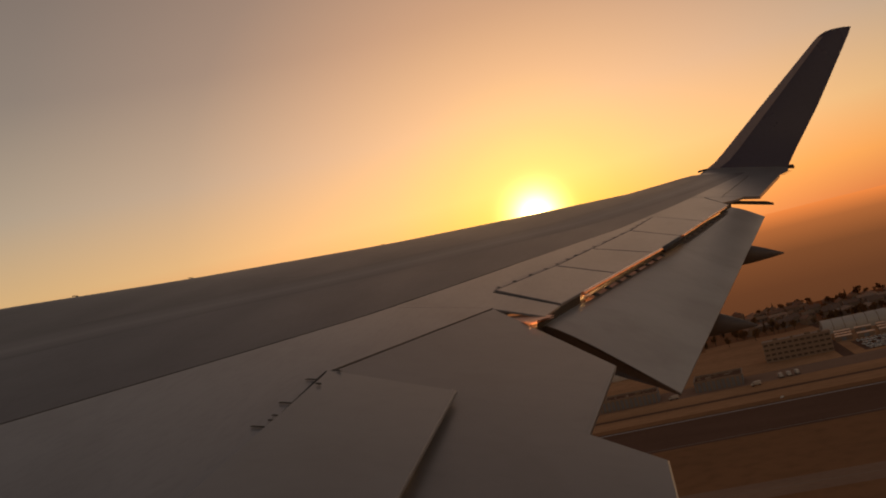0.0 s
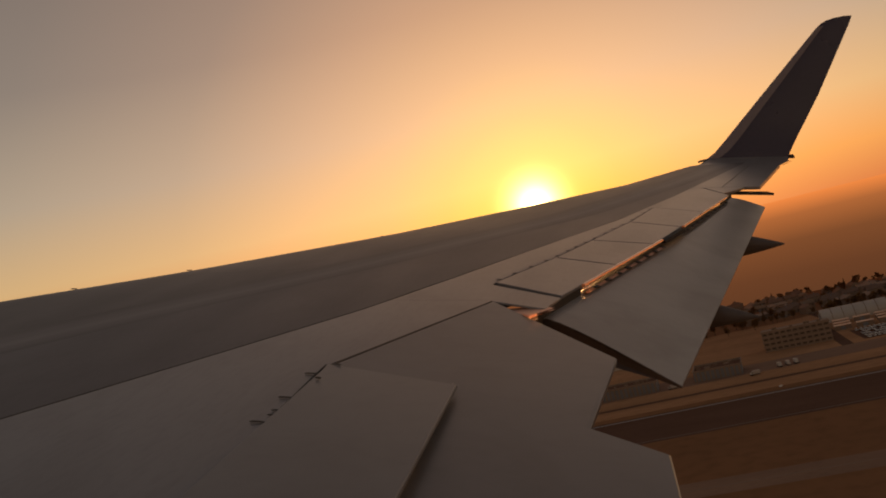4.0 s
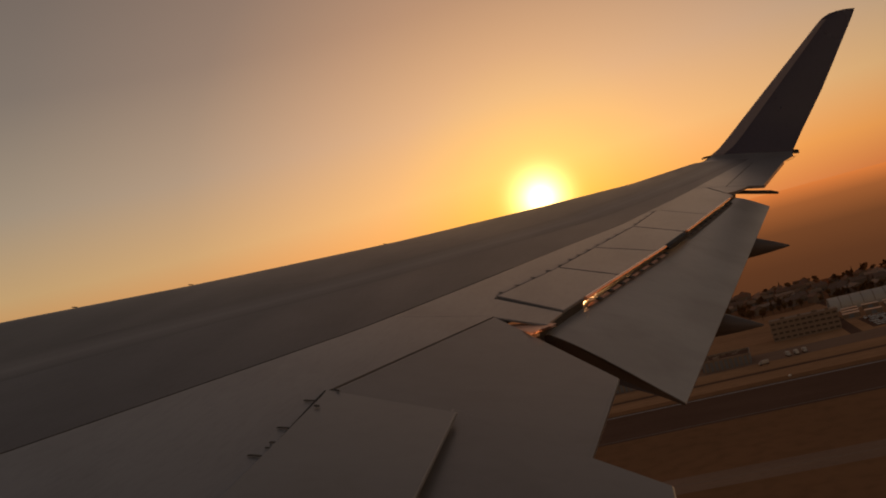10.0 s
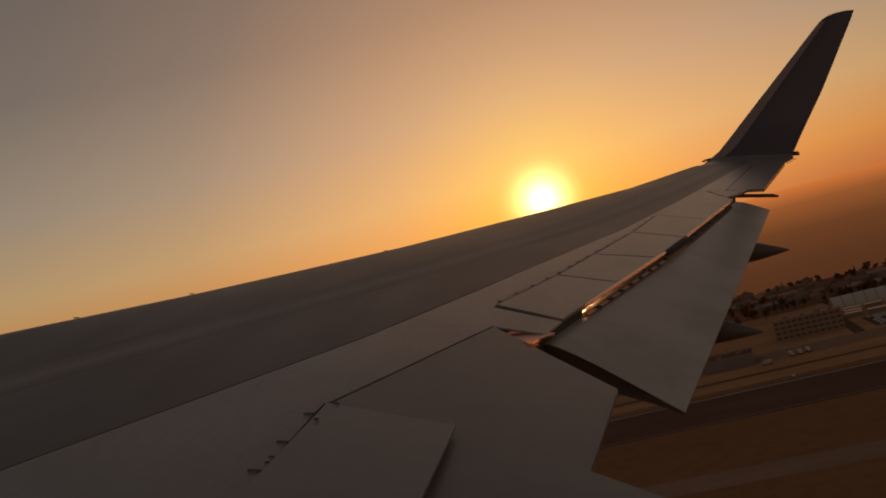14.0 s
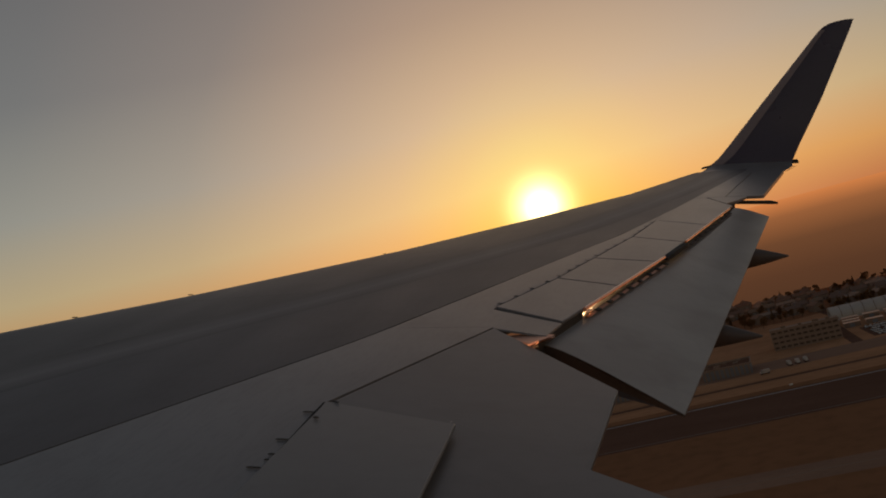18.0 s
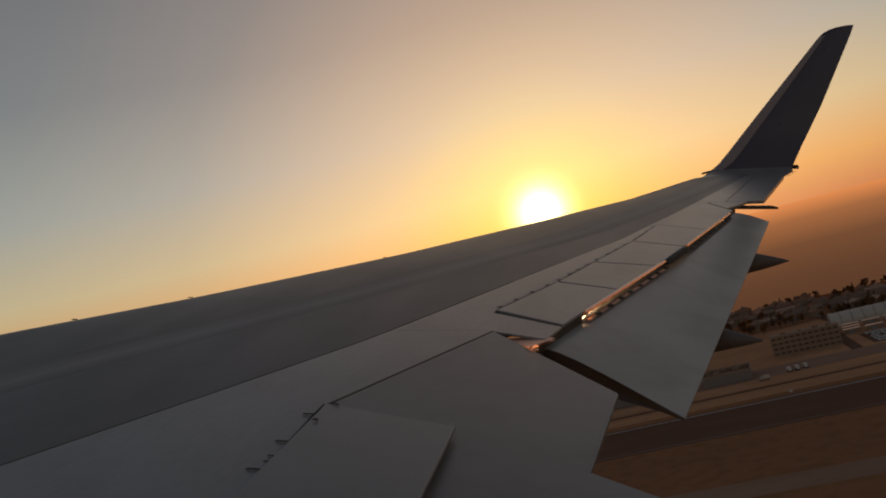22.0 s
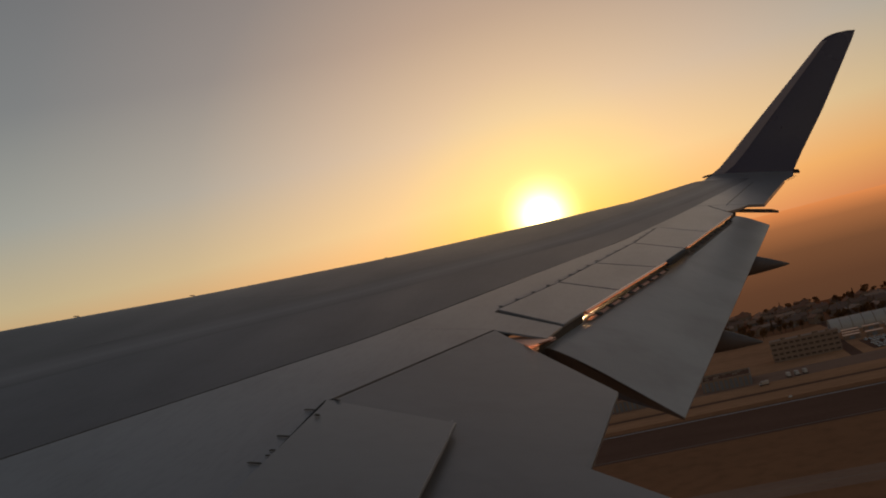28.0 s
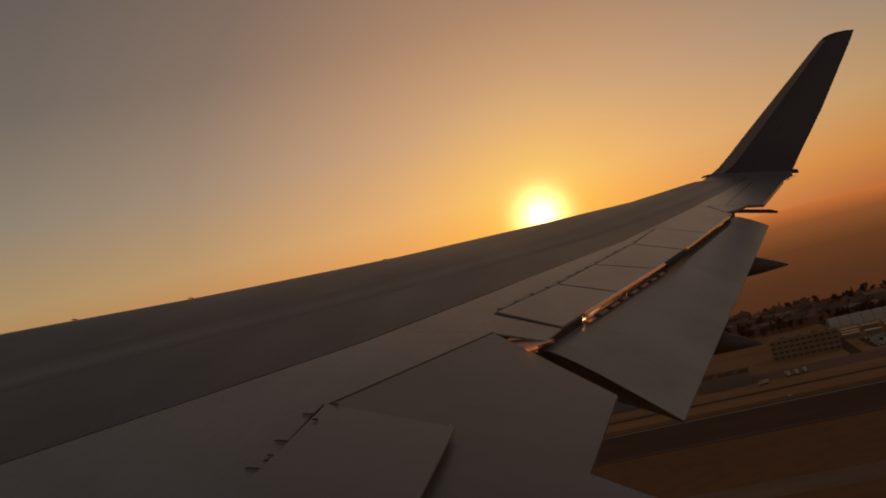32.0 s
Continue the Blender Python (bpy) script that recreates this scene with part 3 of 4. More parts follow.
# ---- airfield ----
def flat(name, x0, x1, y0, y1, z, mat, label, nx=1, ny=1):
    bm = bmesh.new()
    sheet(bm, [[(x0 + (x1 - x0) * i / nx, y0 + (y1 - y0) * j / ny, z) for i in range(nx + 1)] for j in range(ny + 1)])
    return tagged(part(name, bm, mat, None, label, smooth=False), kind="structure")


bm = bmesh.new()
N = 72
rads = [0, 60, 150, 300, 500, 750, 1000, 1300, 1700, 2200, 2900, 3700, 4600]


def rise(r, q):
    k = max(0.0, (r - 950) / 3650)
    return 9 * k * (0.75 + 0.35 * math.sin(3.1 * q + 0.6) + 0.2 * math.sin(7.3 * q))


sheet(bm, [[(8 + r * math.sin(2 * math.pi * k / N), r * math.cos(2 * math.pi * k / N), rise(r, 2 * math.pi * k / N)) for k in range(N)] for r in [0.5] + rads[1:]], True)
bm.faces.new([v for v in bm.verts][:N])
ground = tagged(part("ground", bm, "grass", None, "dry brown airfield grass under low sun"), kind="structure")
# added pale sheet: the haze's lift of this ground is in its colour
flat("verge", -900, 900, 494, 735, 0.015, "haze_ground", "pale haze-brightened sheet added between the runway and the buildings", 20, 4)
flat("runway", -1900, 1900, 420, 484, 0.03, "asphalt", "worn dark asphalt runway", 30, 3)
flat("runway_marking", -1900, 1900, 479.2, 481.0, 0.045, "marking", "white painted runway edge line", 30, 1)
flat("runway_marking", -1900, 1900, 423.4, 424.3, 0.045, "hazed", "white painted runway edge line", 30, 1)
flat("taxiway", -1900, 1900, 322, 342, 0.03, "concrete", "worn concrete taxiway", 30, 1)
flat("taxiway_marking", -1900, 1900, 331.8, 332.2, 0.045, "hazed", "thin pale taxiway centre line", 30, 1)
flat("service_road", -900, 900, 516, 522, 0.03, "asphalt", "narrow dark service road across the grass", 20, 1)
flat("apron", -180, 330, 548, 580, 0.035, "concrete", "worn concrete apron in front of the buildings", 6, 1)
flat("car_park", 118, 172, 588, 634, 0.035, "asphalt", "dark asphalt car park", 3, 3)
bm = bmesh.new()
sheet(bm, [[(x - 3.6, y, 0.03), (x + 3.6, y, 0.03)] for x, y in ((106, 580), (108, 660), (118, 780), (132, 860), (152, 945))])
tagged(part("town_road", bm, "asphalt", None, "dark road running out to the town", smooth=False), kind="structure")
bm = bmesh.new()
sheet(bm, [[(x, y - 4, 0.028), (x, y + 4, 0.028)] for x, y in ((-320, 880), (-60, 858), (90, 846), (240, 838), (420, 830))])
tagged(part("town_road", bm, "asphalt", None, "dark cross street through the town", smooth=False), kind="structure")
# pale sheets added between the airfield and the town, haze brightness in their colour, each gently bowed
for cx, cy, w, d, q in ((40, 670, 90, 50, -6), (280, 770, 150, 60, 4), (20, 880, 120, 60, 10), (210, 890, 110, 50, -8), (70, 735, 90, 40, 3), (-140, 830, 140, 100, 2)):
    bm = bmesh.new()
    m4 = pose(cx, cy, 0.02, 0, 0, q)
    sheet(bm, [[tuple(m4 @ Vector((w * (i / 8 - 0.5), d * (j / 6 - 0.5) + 4 * math.sin(i * 0.8), 0.02))) for i in range(9)] for j in range(7)])
    tagged(part("haze_field", bm, "haze_ground", None, "pale straw-coloured sheet with haze brightness in its colour", smooth=False), kind="structure")


def box(bm, x0, x1, y0, y1, z0, z1):
    v = [bm.verts.new(p) for p in ((x0, y0, z0), (x1, y0, z0), (x1, y1, z0), (x0, y1, z0), (x0, y0, z1), (x1, y0, z1), (x1, y1, z1), (x0, y1, z1))]
    for f in ((0, 1, 2, 3), (4, 5, 6, 7), (0, 1, 5, 4), (1, 2, 6, 5), (2, 3, 7, 6), (3, 0, 4, 7)):
        bm.faces.new([v[i] for i in f])


def boxed(name, dims, mat, parent, label=""):
    bm = bmesh.new()
    box(bm, *dims)
    return part(name, bm, mat, parent, label, smooth=False)


def gable(bm, w, d, z, h, over, t=0.25):
    """A pitched roof with its ridge along x."""
    pts = [(-d / 2 - over, z - over * h / (d / 2)), (0, z + h), (d / 2 + over, z - over * h / (d / 2)), (d / 2 + over, z - over * h / (d / 2) + t), (0, z + h + t), (-d / 2 - over, z - over * h / (d / 2) + t)]
    a = [bm.verts.new((-w / 2 - over, p, q)) for p, q in pts]
    b = [bm.verts.new((w / 2 + over, p, q)) for p, q in pts]
    for i in range(6):
        j = (i + 1) % 6
        bm.faces.new((a[i], a[j], b[j], b[i]))
    for r in (a, b):
        bm.faces.new((r[0], r[1], r[4], r[5]))
        bm.faces.new((r[1], r[2], r[3], r[4]))


def walls(bm, w, d, z, h):
    """Four walls with gable ends under a pitched roof."""
    for s_ in (-1, 1):
        x = s_ * w / 2
        bm.faces.new([bm.verts.new((x, p, q)) for p, q in ((-d / 2, 0), (d / 2, 0), (d / 2, z), (0, z + h), (-d / 2, z))])
        y = s_ * d / 2
        bm.faces.new([bm.verts.new((p, y, q)) for p, q in ((-w / 2, 0), (w / 2, 0), (w / 2, z), (-w / 2, z))])


def hangar(w, d, h, doors):
    """A long white shed with a vaulted roof that comes down to low walls, open-ended gable doors and roof ribs."""
    top_ = new("hangar")

    def arch(grow):
        return [((d / 2 + grow) * math.cos(q), 2.4 + (h - 2.4 + grow) * math.sin(q)) for q in [math.pi * k / 16 for k in range(17)]]
    boxed("wall", (-w / 2, w / 2, -d / 2, -d / 2 + 0.3, 0, 2.4), "cladding", top_)
    boxed("wall", (-w / 2, w / 2, d / 2 - 0.3, d / 2, 0, 2.4), "cladding", top_)
    bm = bmesh.new()
    sheet(bm, [[(x, y, z) for y, z in arch(0.0)] for x in (-w / 2, -w / 4, 0, w / 4, w / 2)])
    part("roof", bm, "cladding", top_)
    for s_ in (-1, 1):
        bm = bmesh.new()
        bm.faces.new([bm.verts.new((s_ * (w / 2 - 0.4), y, z)) for y, z in [(d / 2 - 0.3, 0)] + arch(-0.05) + [(-d / 2 + 0.3, 0)]])
        end = part("gable", bm, "cladding", top_, smooth=False)
        for k in range(doors):
            y = (k + 0.5 - doors / 2) * d * 0.72 / doors
            x0, x1 = sorted((s_ * (w / 2 - 0.35), s_ * (w / 2 - 0.2)))
            boxed("door", (x0, x1, y - d * 0.33 / doors, y + d * 0.33 / doors, 0, h * 0.62), "door", end, "grey sliding hangar door")
    for i in range(7):
        x = -w / 2 + w * i / 6
        bm = loft([[(x + dx, y, z) for dx, y, z in ((-0.18, y0, z0), (0.18, y0, z0), (0.18, y1, z1), (-0.18, y1, z1))] for (y0, z0), (y1, z1) in zip(arch(0.02), arch(0.22))])
        part("rib", bm, "roof", top_, smooth=False)
    return tagged(top_, "long white shed with a vaulted ribbed roof", "hangar", "hangars by the apron")


h1 = hangar(48, 24, 9.5, 3)
h1.matrix_world = pose(136, 700, 0, 0, 0, -4)
for x, y, q in ((190, 708, -5), (246, 716, -4), (-46, 690, 2), (-102, 694, 1)):
    copy_thing(h1, pose(x, y, 0, 0, 0, q))


def office_block(w, d, floors):
    """A long flat-roofed block: stacked floor bands with window rows between, plant on the roof."""
    o = new("office_block")
    h = 3.4
    boxed("wall", (-w / 2, w / 2, -d / 2, d / 2, 0, h * floors), "hangar", o)
    for k in range(floors):
        boxed("floor_band", (-w / 2 - 0.3, w / 2 + 0.3, -d / 2 - 0.35, d / 2 + 0.35, h * k + 2.7, h * k + 3.5), "pale", o)
        n = int(w / 4)
        for i in range(n):
            x = -w / 2 + w * (i + 0.5) / n
            boxed("window", (x - 1.3, x + 1.3, -d / 2 - 0.06, -d / 2 + 0.02, h * k + 1.2, h * k + 2.5), "glass", o)
    boxed("parapet", (-w / 2 - 0.35, w / 2 + 0.35, -d / 2 - 0.4, -d / 2 - 0.05, h * floors, h * floors + 0.9), "pale", o)
    for x, y, s_ in ((-w * 0.3, 1.0, 1.6), (-w * 0.05, -0.8, 1.1), (w * 0.18, 1.2, 2.0), (w * 0.36, -0.5, 1.2)):
        boxed("roof_unit", (x - s_, x + s_, y - 1, y + 1, h * floors, h * floors + 1.4), "roof", o, "grey roof-top plant unit")
    return tagged(o, "long pale flat-roofed office block with banded floors", "office building")


office_block(44, 13, 4).matrix_world = pose(82, 618, 0, 0, 0, -7)


def warehouse(w, d, h):
    """A low flat-roofed shed with a pale parapet carried on close-set fins, and clutter on its roof."""
    o = new("warehouse")
    boxed("wall", (-w / 2, w / 2, -d / 2, d / 2, 0, h), "door", o)
    boxed("roof", (-w / 2 + 0.4, w / 2 - 0.4, -d / 2 + 0.4, d / 2 - 0.4, h - 0.3, h + 0.1), "asphalt", o)
    for y0, y1 in ((-d / 2 - 0.3, -d / 2 + 0.3), (d / 2 - 0.3, d / 2 + 0.3)):
        boxed("parapet", (-w / 2 - 0.3, w / 2 + 0.3, y0, y1, h, h + 1.1), "pale", o)
    for x0, x1 in ((-w / 2 - 0.3, -w / 2 + 0.3), (w / 2 - 0.3, w / 2 + 0.3)):
        boxed("parapet", (x0, x1, -d / 2 + 0.3, d / 2 - 0.3, h, h + 1.1), "pale", o)
    n = int(w / 2.8)
    for i in range(n):
        x = -w / 2 + w * (i + 0.5) / n
        boxed("fin", (x - 0.45, x + 0.45, -d / 2 - 0.7, -d / 2 - 0.01, 0, h - 0.1), "pale", o)
    g = random.Random(int(w * 7 + d))
    for i in range(9):
        x, y, s_ = g.uniform(-0.42, 0.42) * w, g.uniform(-0.36, 0.36) * d, g.uniform(0.6, 1.6)
        boxed("roof_unit", (x - s_, x + s_, y - s_ * 0.7, y + s_ * 0.7, h + 0.1, h + 0.1 + g.uniform(0.7, 1.6)), g.choice(("pale", "roof")), o, "roof-top plant unit")
    return tagged(o, "low dark warehouse with a pale finned parapet", "warehouse", "warehouses beyond the runway")


warehouse(30, 22, 6).matrix_world = pose(24, 566, 0, 0, 0, -5)
warehouse(38, 18, 6).matrix_world = pose(-34, 562, 0, 0, 0, -2)
warehouse(26, 15, 7).matrix_world = pose(200, 602, 0, 0, 0, 3)


def house(w, d, z, h, roof_mat, label):
    top_ = new("house")
    bm = bmesh.new()
    walls(bm, w, d, z, h)
    part("wall", bm, "hangar", top_, smooth=False)
    bm = bmesh.new()
    gable(bm, w, d, z, h, 0.5, 0.2)
    roof = part("roof", bm, roof_mat, top_, smooth=False)
    boxed("chimney", (w * 0.2, w * 0.2 + 0.8, -0.4, 0.4, z + h - 0.6, z + h + 1.0), "door", roof)
    for x in (-w * 0.3, w * 0.12, w * 0.34):
        boxed("window", (x - 0.6, x + 0.6, -d / 2 - 0.06, -d / 2 - 0.005, 1.0, 2.3), "glass", top_)
    boxed("door", (-w * 0.1 - 0.5, -w * 0.1 + 0.5, -d / 2 - 0.07, -d / 2 - 0.005, 0, 2.1), "door", top_)
    return tagged(top_, label, "house", "houses of the town")


rnd = random.Random(5)
homes = [house(11, 8, 3.2, 2.2, "roof", "small pale house with a grey sheet roof"), house(13, 9, 5.6, 2.4, "tile", "two-storey pale house with a brown tile roof"),
         house(17, 10, 4.2, 1.6, "pale", "low wide house with a white sheet roof")]
for i, ob in enumerate(homes):
    ob.matrix_world = pose(150 + 24 * i, 800 + 12 * i, 0, 0, 0, 15 * i)
spots = []
while len(spots) < 170:
    q, r = radians(rnd.uniform(-12, 28)), 775 + 155 * rnd.random() ** 0.9
    x, y = 8 + r * math.sin(q), r * math.cos(q)
    # homes gather in blocks, with woods and open ground between
    if noise.noise(Vector((x / 70, y / 60, 3))) < -0.08 or any((x - a) ** 2 + (y - b) ** 2 < 200 for a, b in spots):
        continue
    spots.append((x, y))
    copy_thing(rnd.choice(homes), pose(x, y, 0, 0, 0, rnd.choice((0, 0, 90)) + 8 + rnd.uniform(-9, 9)))


def storage_shed(w, d, h):
    """A low shed: four walls, a nearly flat shiny sheet roof with raised seams, a roller door."""
    o = new("storage_shed")
    boxed("wall", (-w / 2, w / 2, -d / 2, d / 2, 0, h), "hangar", o)
    bm = bmesh.new()
    sheet(bm, [[(x, y, h + z) for y, z in ((-d / 2 - 0.3, 0.0), (-d / 2 - 0.3, 0.18), (0, 0.36), (d / 2 + 0.3, 0.18), (d / 2 + 0.3, 0.0))] for x in (-w / 2 - 0.3, 0, w / 2 + 0.3)], True)
    roof = part("roof", bm, "sheet", o, "pale shiny sheet roof", smooth=False)
    for i in range(5):
        x = -w / 2 + w * (i + 0.5) / 5
        boxed("roof_seam", (x - 0.06, x + 0.06, -d / 2 - 0.3, d / 2 + 0.3, h + 0.16, h + 0.40), "sheet", roof)
    boxed("door", (-1.6, 1.6, -d / 2 - 0.06, -d / 2 - 0.005, 0, h * 0.8), "door", o)
    return tagged(o, "low storage shed with a pale shiny sheet roof", "shed", "sheds in rows")


sheds = random.Random(17)
s1 = storage_shed(11, 6, 3.2)
s1.matrix_world = pose(88, 650, 0, 0, 0, -7)
for row in range(3):
    for k in range(9):
        if (row, k) != (0, 0) and sheds.random() < 0.86:
            copy_thing(s1, pose(88 + 14.5 * k + 2 * row, 650 + 13.5 * row - 1.8 * k + sheds.uniform(-1, 1), 0, 0, 0, -7 + sheds.uniform(-2, 2)))


# ---- vehicles and boards on the airfield ----
def truck():
    t = new("utility_truck")
    boxed("chassis", (-3.0, 3.0, -0.9, 0.9, 0.55, 0.8), "dark", t)
    bm = bmesh.new()
    prof = [(-3.0, 0.8), (-1.4, 0.8), (-1.4, 2.3), (-1.75, 2.35), (-2.35, 1.55), (-3.0, 1.4)]
    a = [bm.verts.new((x, -1.0, z)) for x, z in prof]
    b = [bm.verts.new((x, 1.0, z)) for x, z in prof]
    bm.faces.new(a)
    bm.faces.new(list(reversed(b)))
    for k in range(6):
        bm.faces.new((a[k], a[(k + 1) % 6], b[(k + 1) % 6], b[k]))
    cab = part("cab", bm, "cladding", t, smooth=False)
    boxed("window", (-2.2, -1.5, -1.02, -1.0, 1.55, 2.15), "glass", cab)
    boxed("cargo_box", (-1.3, 3.0, -1.05, 1.05, 0.8, 2.7), "cladding", t)
    for x in (-2.1, 1.9):
        for y in (-0.95, 0.95):
            bm = bmesh.new()
            bmesh.ops.create_cone(bm, cap_ends=True, segments=14, radius1=0.45, radius2=0.45, depth=0.3, matrix=pose(x, y, 0.45, 90, 0, 0))
            part("wheel", bm, "dark", t, smooth=False)
    return tagged(t, "white box truck parked on the apron", "truck", "trucks on the apron")


t1 = truck()
t1.matrix_world = pose(44, 541, 0.04, 0, 0, 8)
for x, y, q in ((60, 552, 96), (65, 552, 94), (70, 553, 93), (128, 556, 172), (-6, 550, 3), (190, 560, 12)):
    copy_thing(t1, pose(x, y, 0.04, 0, 0, q))


def car():
    c = new("car")
    bm = bmesh.new()
    prof = [(-2.2, 0.35), (2.2, 0.35), (2.25, 0.75), (2.1, 0.95), (-2.1, 0.98), (-2.25, 0.7)]
    a, b = [[bm.verts.new((x, y, z)) for x, z in prof] for y in (-0.88, 0.88)]
    bm.faces.new(a)
    bm.faces.new(list(reversed(b)))
    for k in range(6):
        bm.faces.new((a[k], a[(k + 1) % 6], b[(k + 1) % 6], b[k]))
    body = part("body", bm, "white", c, smooth=False)
    bm = bmesh.new()
    lo = [bm.verts.new(p) for p in ((-1.7, -0.82, 0.96), (1.2, -0.82, 0.96), (1.2, 0.82, 0.96), (-1.7, 0.82, 0.96))]
    hi = [bm.verts.new(p) for p in ((-1.2, -0.68, 1.45), (0.5, -0.68, 1.45), (0.5, 0.68, 1.45), (-1.2, 0.68, 1.45))]
    for k in range(4):
        bm.faces.new((lo[k], lo[(k + 1) % 4], hi[(k + 1) % 4], hi[k]))
    part("window", bm, "glass", body, smooth=False)
    boxed("roof", (-1.2, 0.5, -0.68, 0.68, 1.45, 1.49), "white", c)
    for x in (-1.35, 1.35):
        for y in (-0.8, 0.8):
            bm = bmesh.new()
            bmesh.ops.create_cone(bm, cap_ends=True, segments=10, radius1=0.33, radius2=0.33, depth=0.2, matrix=pose(x, y, 0.33, 90, 0, 0))
            part("wheel", bm, "dark", c, smooth=False)
    return tagged(c, "pale parked car on the asphalt", "car", "cars in the car park")


c1 = car()
c1.matrix_world = pose(122, 592, 0.04, 0, 0, 90)
lot = random.Random(31)
for row in range(5):
    for k in range(17):
        if (row, k) != (0, 0) and lot.random() < 0.72:
            copy_thing(c1, pose(122 + 2.9 * k, 592 + 9.0 * row, 0.04, 0, 0, lot.choice((90, 270)) + lot.uniform(-2, 2)))


def board():
    b = new("runway_board")
    boxed("panel", (-0.9, 0.9, -0.1, 0.1, 0.3, 1.2), "white", b)
    for x in (-0.6, 0.6):
        boxed("leg", (x - 0.05, x + 0.05, -0.05, 0.05, 0, 0.3), "dark", b)
    return tagged(b, "small white marker board on short legs beside the runway", "marker board", "boards beside the runway")


b1 = board()
b1.matrix_world = pose(52, 490, 0, 0, 0, 10)
for x in (-90, 150, 270):
    copy_thing(b1, pose(x, 490, 0, 0, 0, 10))


# ---- trees ----
def conifer_crown(seed, tall):
    """Tiers of drooping ragged sprays round a stem."""
    g = random.Random(seed)
    verts, faces = [], []
    tiers = 9
    for k in range(tiers):
        f = k / tiers
        z = tall * (0.14 + 0.86 * f)
        r = tall * 0.2 * (1 - f) ** 0.85 + 0.25
        n = 11
        turn = g.uniform(0, 1)
        for j in range(n):
            q = 2 * math.pi * (j + turn) / n
            rr = r * g.uniform(0.6, 1.15)
            w = r * 0.42
            c, s_ = math.cos(q), math.sin(q)
            hi, lo = z + tall * 0.09, z - tall * g.uniform(0.01, 0.06)
            b = len(verts)
            verts += [(0, 0, hi), (c * rr * 0.6 - s_ * w, s_ * rr * 0.6 + c * w, (z + hi) / 2 - tall * 0.02), (c * rr, s_ * rr, lo), (c * rr * 0.6 + s_ * w, s_ * rr * 0.6 - c * w, (z + hi) / 2 - tall * 0.02)]
            faces += [(b, b + 1, b + 2), (b, b + 2, b + 3)]
    return verts, faces


def leafy_crown(seed, tall):
    """Several uneven masses of leaf sprays, with gaps between."""
    g = random.Random(seed)
    verts, faces = [], []
    masses = [(g.uniform(-0.2, 0.2) * tall, g.uniform(-0.2, 0.2) * tall, tall * g.uniform(0.42, 0.86), tall * g.uniform(0.12, 0.2)) for _ in range(8)]
    for mx, my, mz, mr in masses:
        for _ in range(34):
            d = Vector((g.gauss(0, 1), g.gauss(0, 1), g.gauss(0, 0.8))).normalized()
            p = Vector((mx, my, mz)) + d * mr * g.uniform(0.65, 1.08)
            t = d.orthogonal().normalized()
            u = d.cross(t)
            w = tall * g.uniform(0.035, 0.07)
            b = len(verts)
            verts += [tuple(p + t * w), tuple(p + u * w * 0.8 + d * w * 0.4), tuple(p - t * w), tuple(p - u * w * 0.8 - d * w * 0.3)]
            faces += [(b, b + 1, b + 2), (b, b + 2, b + 3)]
    return verts, faces


def trunk_mesh(tall, crooked, g):
    bm = bmesh.new()
    rings = []
    for i in range(7):
        f = i / 6
        r = tall * 0.022 * (1 - 0.75 * f) + 0.03
        o = Vector((g.uniform(-1, 1), g.uniform(-1, 1), 0)) * crooked * f
        rings.append([(o.x + r * math.cos(a), o.y + r * math.sin(a), tall * 0.72 * f) for a in [2 * math.pi * k / 7 for k in range(7)]])
    vs = sheet(bm, rings, True)
    for j in range(5):
        a = g.uniform(0, 6.28)
        z = tall * g.uniform(0.3, 0.55)
        tip = Vector((math.cos(a) * tall * 0.16, math.sin(a) * tall * 0.16, z + tall * 0.16))
        b = [bm.verts.new((0.1 * math.cos(k * 2.1), 0.1 * math.sin(k * 2.1), z)) for k in range(3)]
        e = bm.verts.new(tip)
        for k in range(3):
            bm.faces.new((b[k], b[(k + 1) % 3], e))
    return bm


def tree(kind, seed, tall):
    g = random.Random(seed)
    t = new("tree")
    part("trunk", trunk_mesh(tall, 0.25 if kind == "leaf" else 0.05, g), "bark", t)
    me = bpy.data.meshes.new("crown")
    me.from_pydata(*(lambda vf: (vf[0], [], vf[1]))(leafy_crown(seed, tall) if kind == "leaf" else conifer_crown(seed, tall)))
    me.materials.append(M[kind])
    c = new("crown", me)
    c.parent = t
    return tagged(t, "dark broad-leaved tree with an uneven crown" if kind == "leaf" else "dark tall conifer with ragged tiers", "tree", "trees at the airfield's edge")


kinds = [tree("leaf", 11, 9), tree("leaf", 12, 10), tree("leaf", 16, 8), tree("needle", 14, 10), tree("leaf", 15, 7)]
for i, t in enumerate(kinds):
    t.matrix_world = pose(70 + 23 * i, 752 + 6 * (i % 2), 0, 0, 0, 40 * i)
# a belt of trees along the airfield's edge, then clumps among the houses
planted = 0
while planted < 150:
    if planted < 60:
        x, y = rnd.uniform(-60, 300), 742 + 26 * rnd.random() + 8 * math.sin(planted)
    else:
        q, r = radians(rnd.uniform(-9, 24)), rnd.uniform(770, 930)
        x, y = 8 + r * math.sin(q), r * math.cos(q)
    if any((x - a) ** 2 + (y - b) ** 2 < 110 for a, b in spots) or abs(x - 118 - (y - 780) * 0.22) < 8:
        continue
    planted += 1
    copy_thing(rnd.choice(kinds), pose(x, y, 0, 0, 0, rnd.uniform(0, 360)))

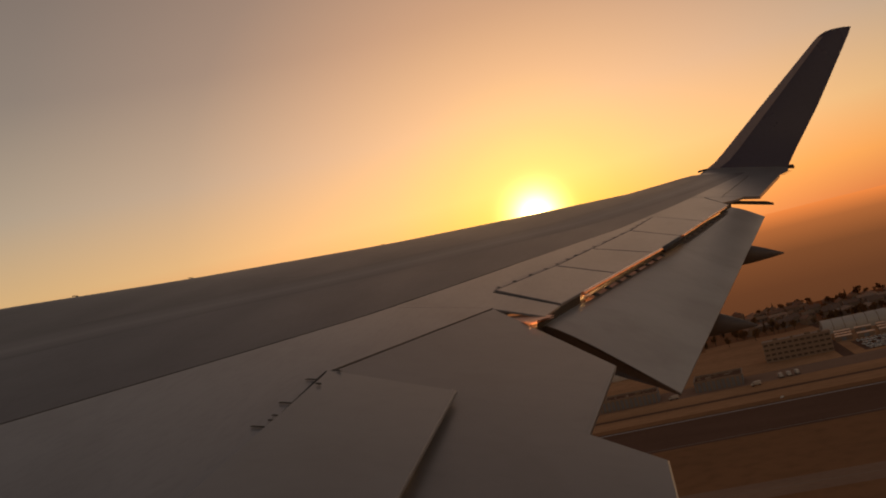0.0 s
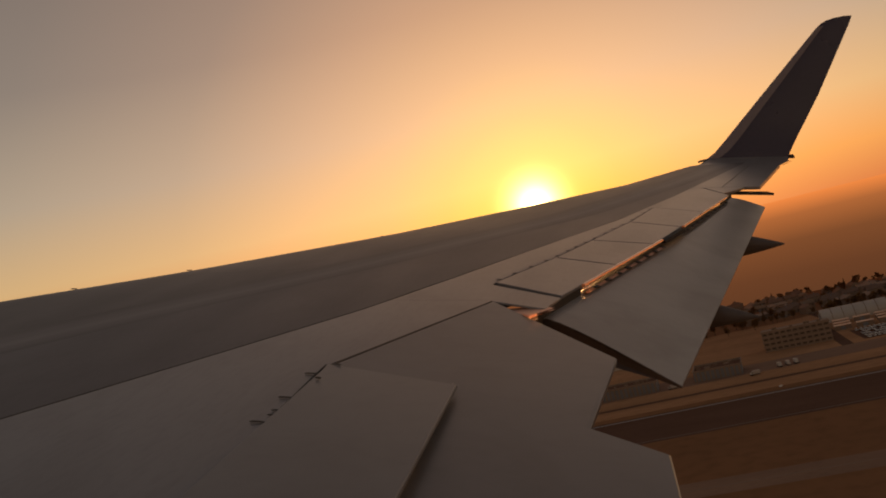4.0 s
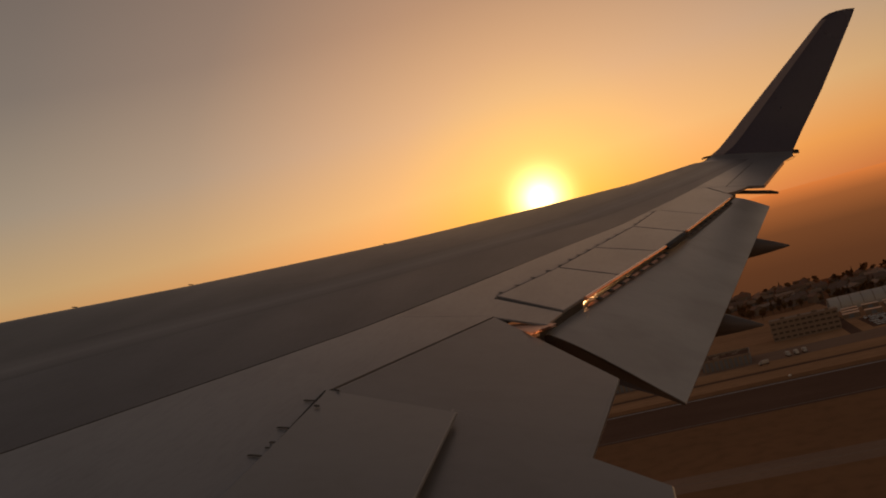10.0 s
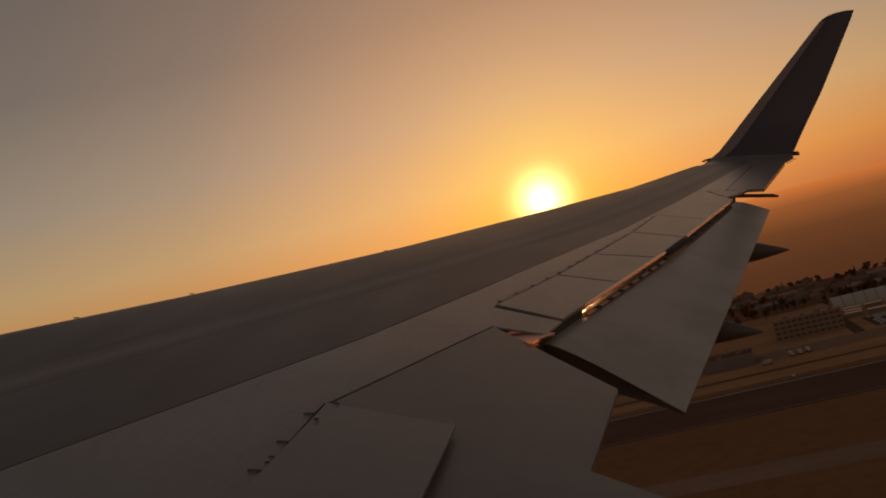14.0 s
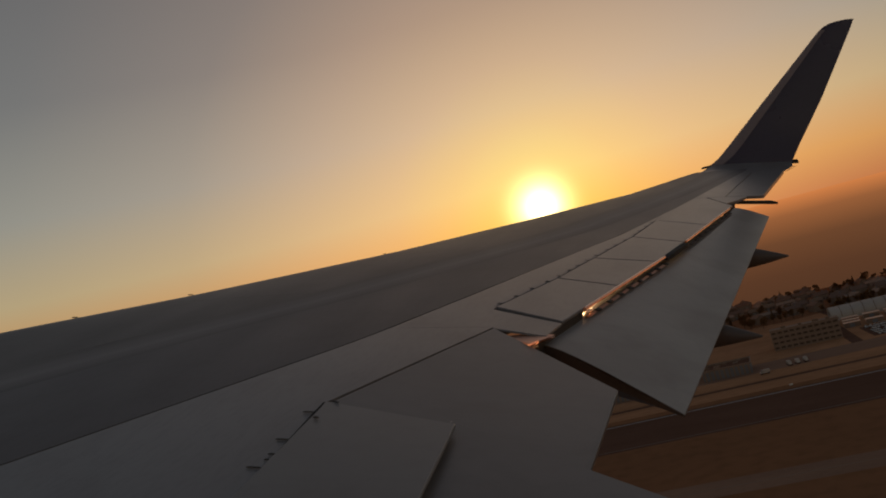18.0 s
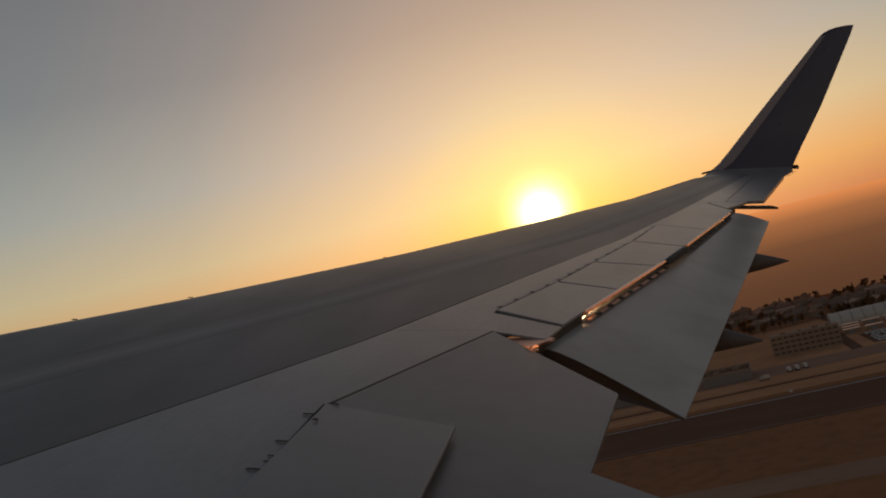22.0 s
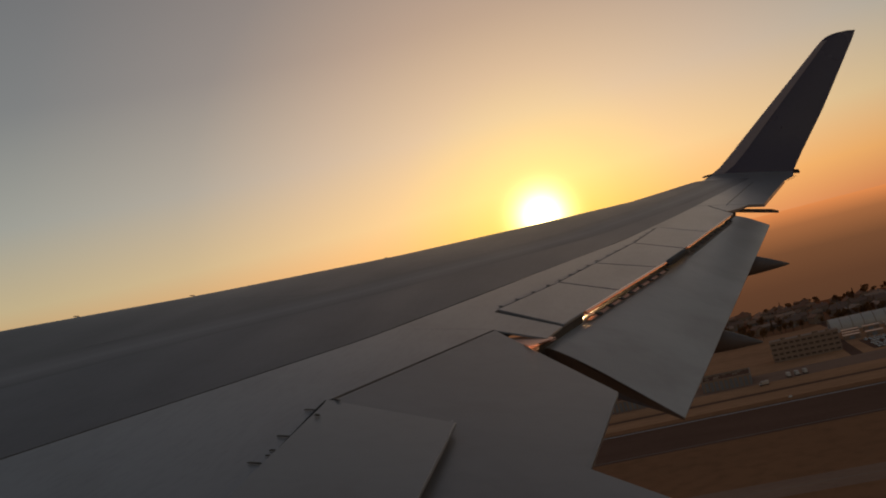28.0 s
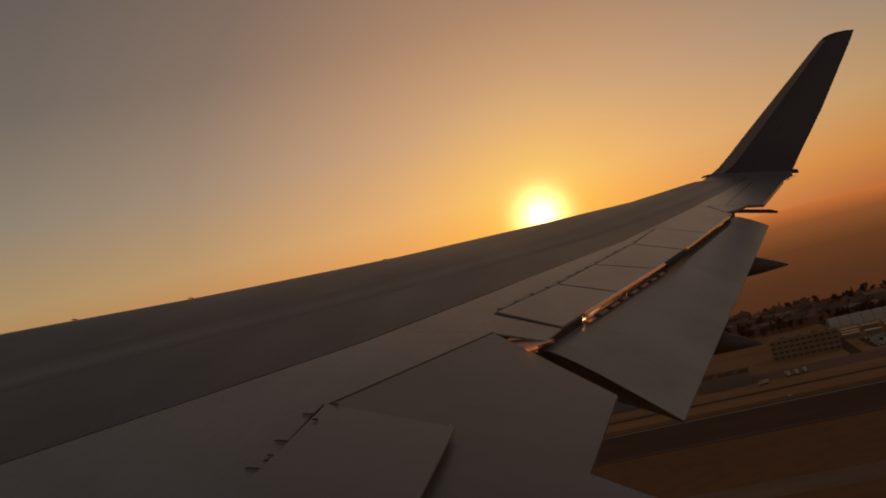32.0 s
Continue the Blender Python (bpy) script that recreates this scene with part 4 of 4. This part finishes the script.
# the woods behind: one sheet of many trees
shapes = [(np.array(v), np.array(f)) for v, f in (leafy_crown(21, 17), leafy_crown(22, 20), conifer_crown(23, 24), conifer_crown(24, 20), leafy_crown(25, 15))]
for name, lo, hi, near, far, count in (("woods", -55, 48, 900, 938, 260),):
    vs_, fs_, base = [], [], 0
    for i in range(count):
        v, f = shapes[rnd.choice((0, 0, 1, 1, 2, 4, 4))]
        q = radians(rnd.uniform(lo, hi))
        r = near + (far - near) * rnd.random() ** 1.3
        k = rnd.uniform(0.3, 0.55)
        a = rnd.uniform(0, 6.28)
        ca, sa = math.cos(a) * k, math.sin(a) * k
        w = np.stack([v[:, 0] * ca - v[:, 1] * sa + 8 + r * math.sin(q), v[:, 0] * sa + v[:, 1] * ca + r * math.cos(q), v[:, 2] * k + rise(r, q) - 0.5], 1)
        vs_.append(w)
        fs_.append(f + base)
        base += len(w)
    me = bpy.data.meshes.new(name)
    me.from_pydata(np.concatenate(vs_).tolist(), [], np.concatenate(fs_).tolist())
    me.materials.append(M["leaf"])
    tagged(new(name, me), "dense dark mixed woods along the horizon", "woods", kind="stuff")

# glowing backdrop ring beyond the woods: warm dusk haze of the far distance, painted by height
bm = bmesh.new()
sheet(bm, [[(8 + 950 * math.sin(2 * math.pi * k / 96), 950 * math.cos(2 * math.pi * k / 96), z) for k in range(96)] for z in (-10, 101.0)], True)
m = bpy.data.materials.new("painted_haze_glow")
m.use_nodes = True
nt = m.node_tree
nt.nodes.clear()
geo = nt.nodes.new("ShaderNodeTexCoord")
sx = nt.nodes.new("ShaderNodeSeparateXYZ")
nt.links.new(geo.outputs["Object"], sx.inputs[0])
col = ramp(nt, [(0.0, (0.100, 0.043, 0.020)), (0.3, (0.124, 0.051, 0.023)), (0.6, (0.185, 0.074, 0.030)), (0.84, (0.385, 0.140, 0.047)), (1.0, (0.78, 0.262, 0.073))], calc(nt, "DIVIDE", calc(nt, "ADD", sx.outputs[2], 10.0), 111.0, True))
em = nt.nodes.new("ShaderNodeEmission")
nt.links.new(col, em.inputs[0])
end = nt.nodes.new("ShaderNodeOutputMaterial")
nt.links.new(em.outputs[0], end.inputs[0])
tagged(part("haze_backdrop", bm, m, None, "glowing backdrop painted with warm orange dusk haze over far country"), kind="structure")
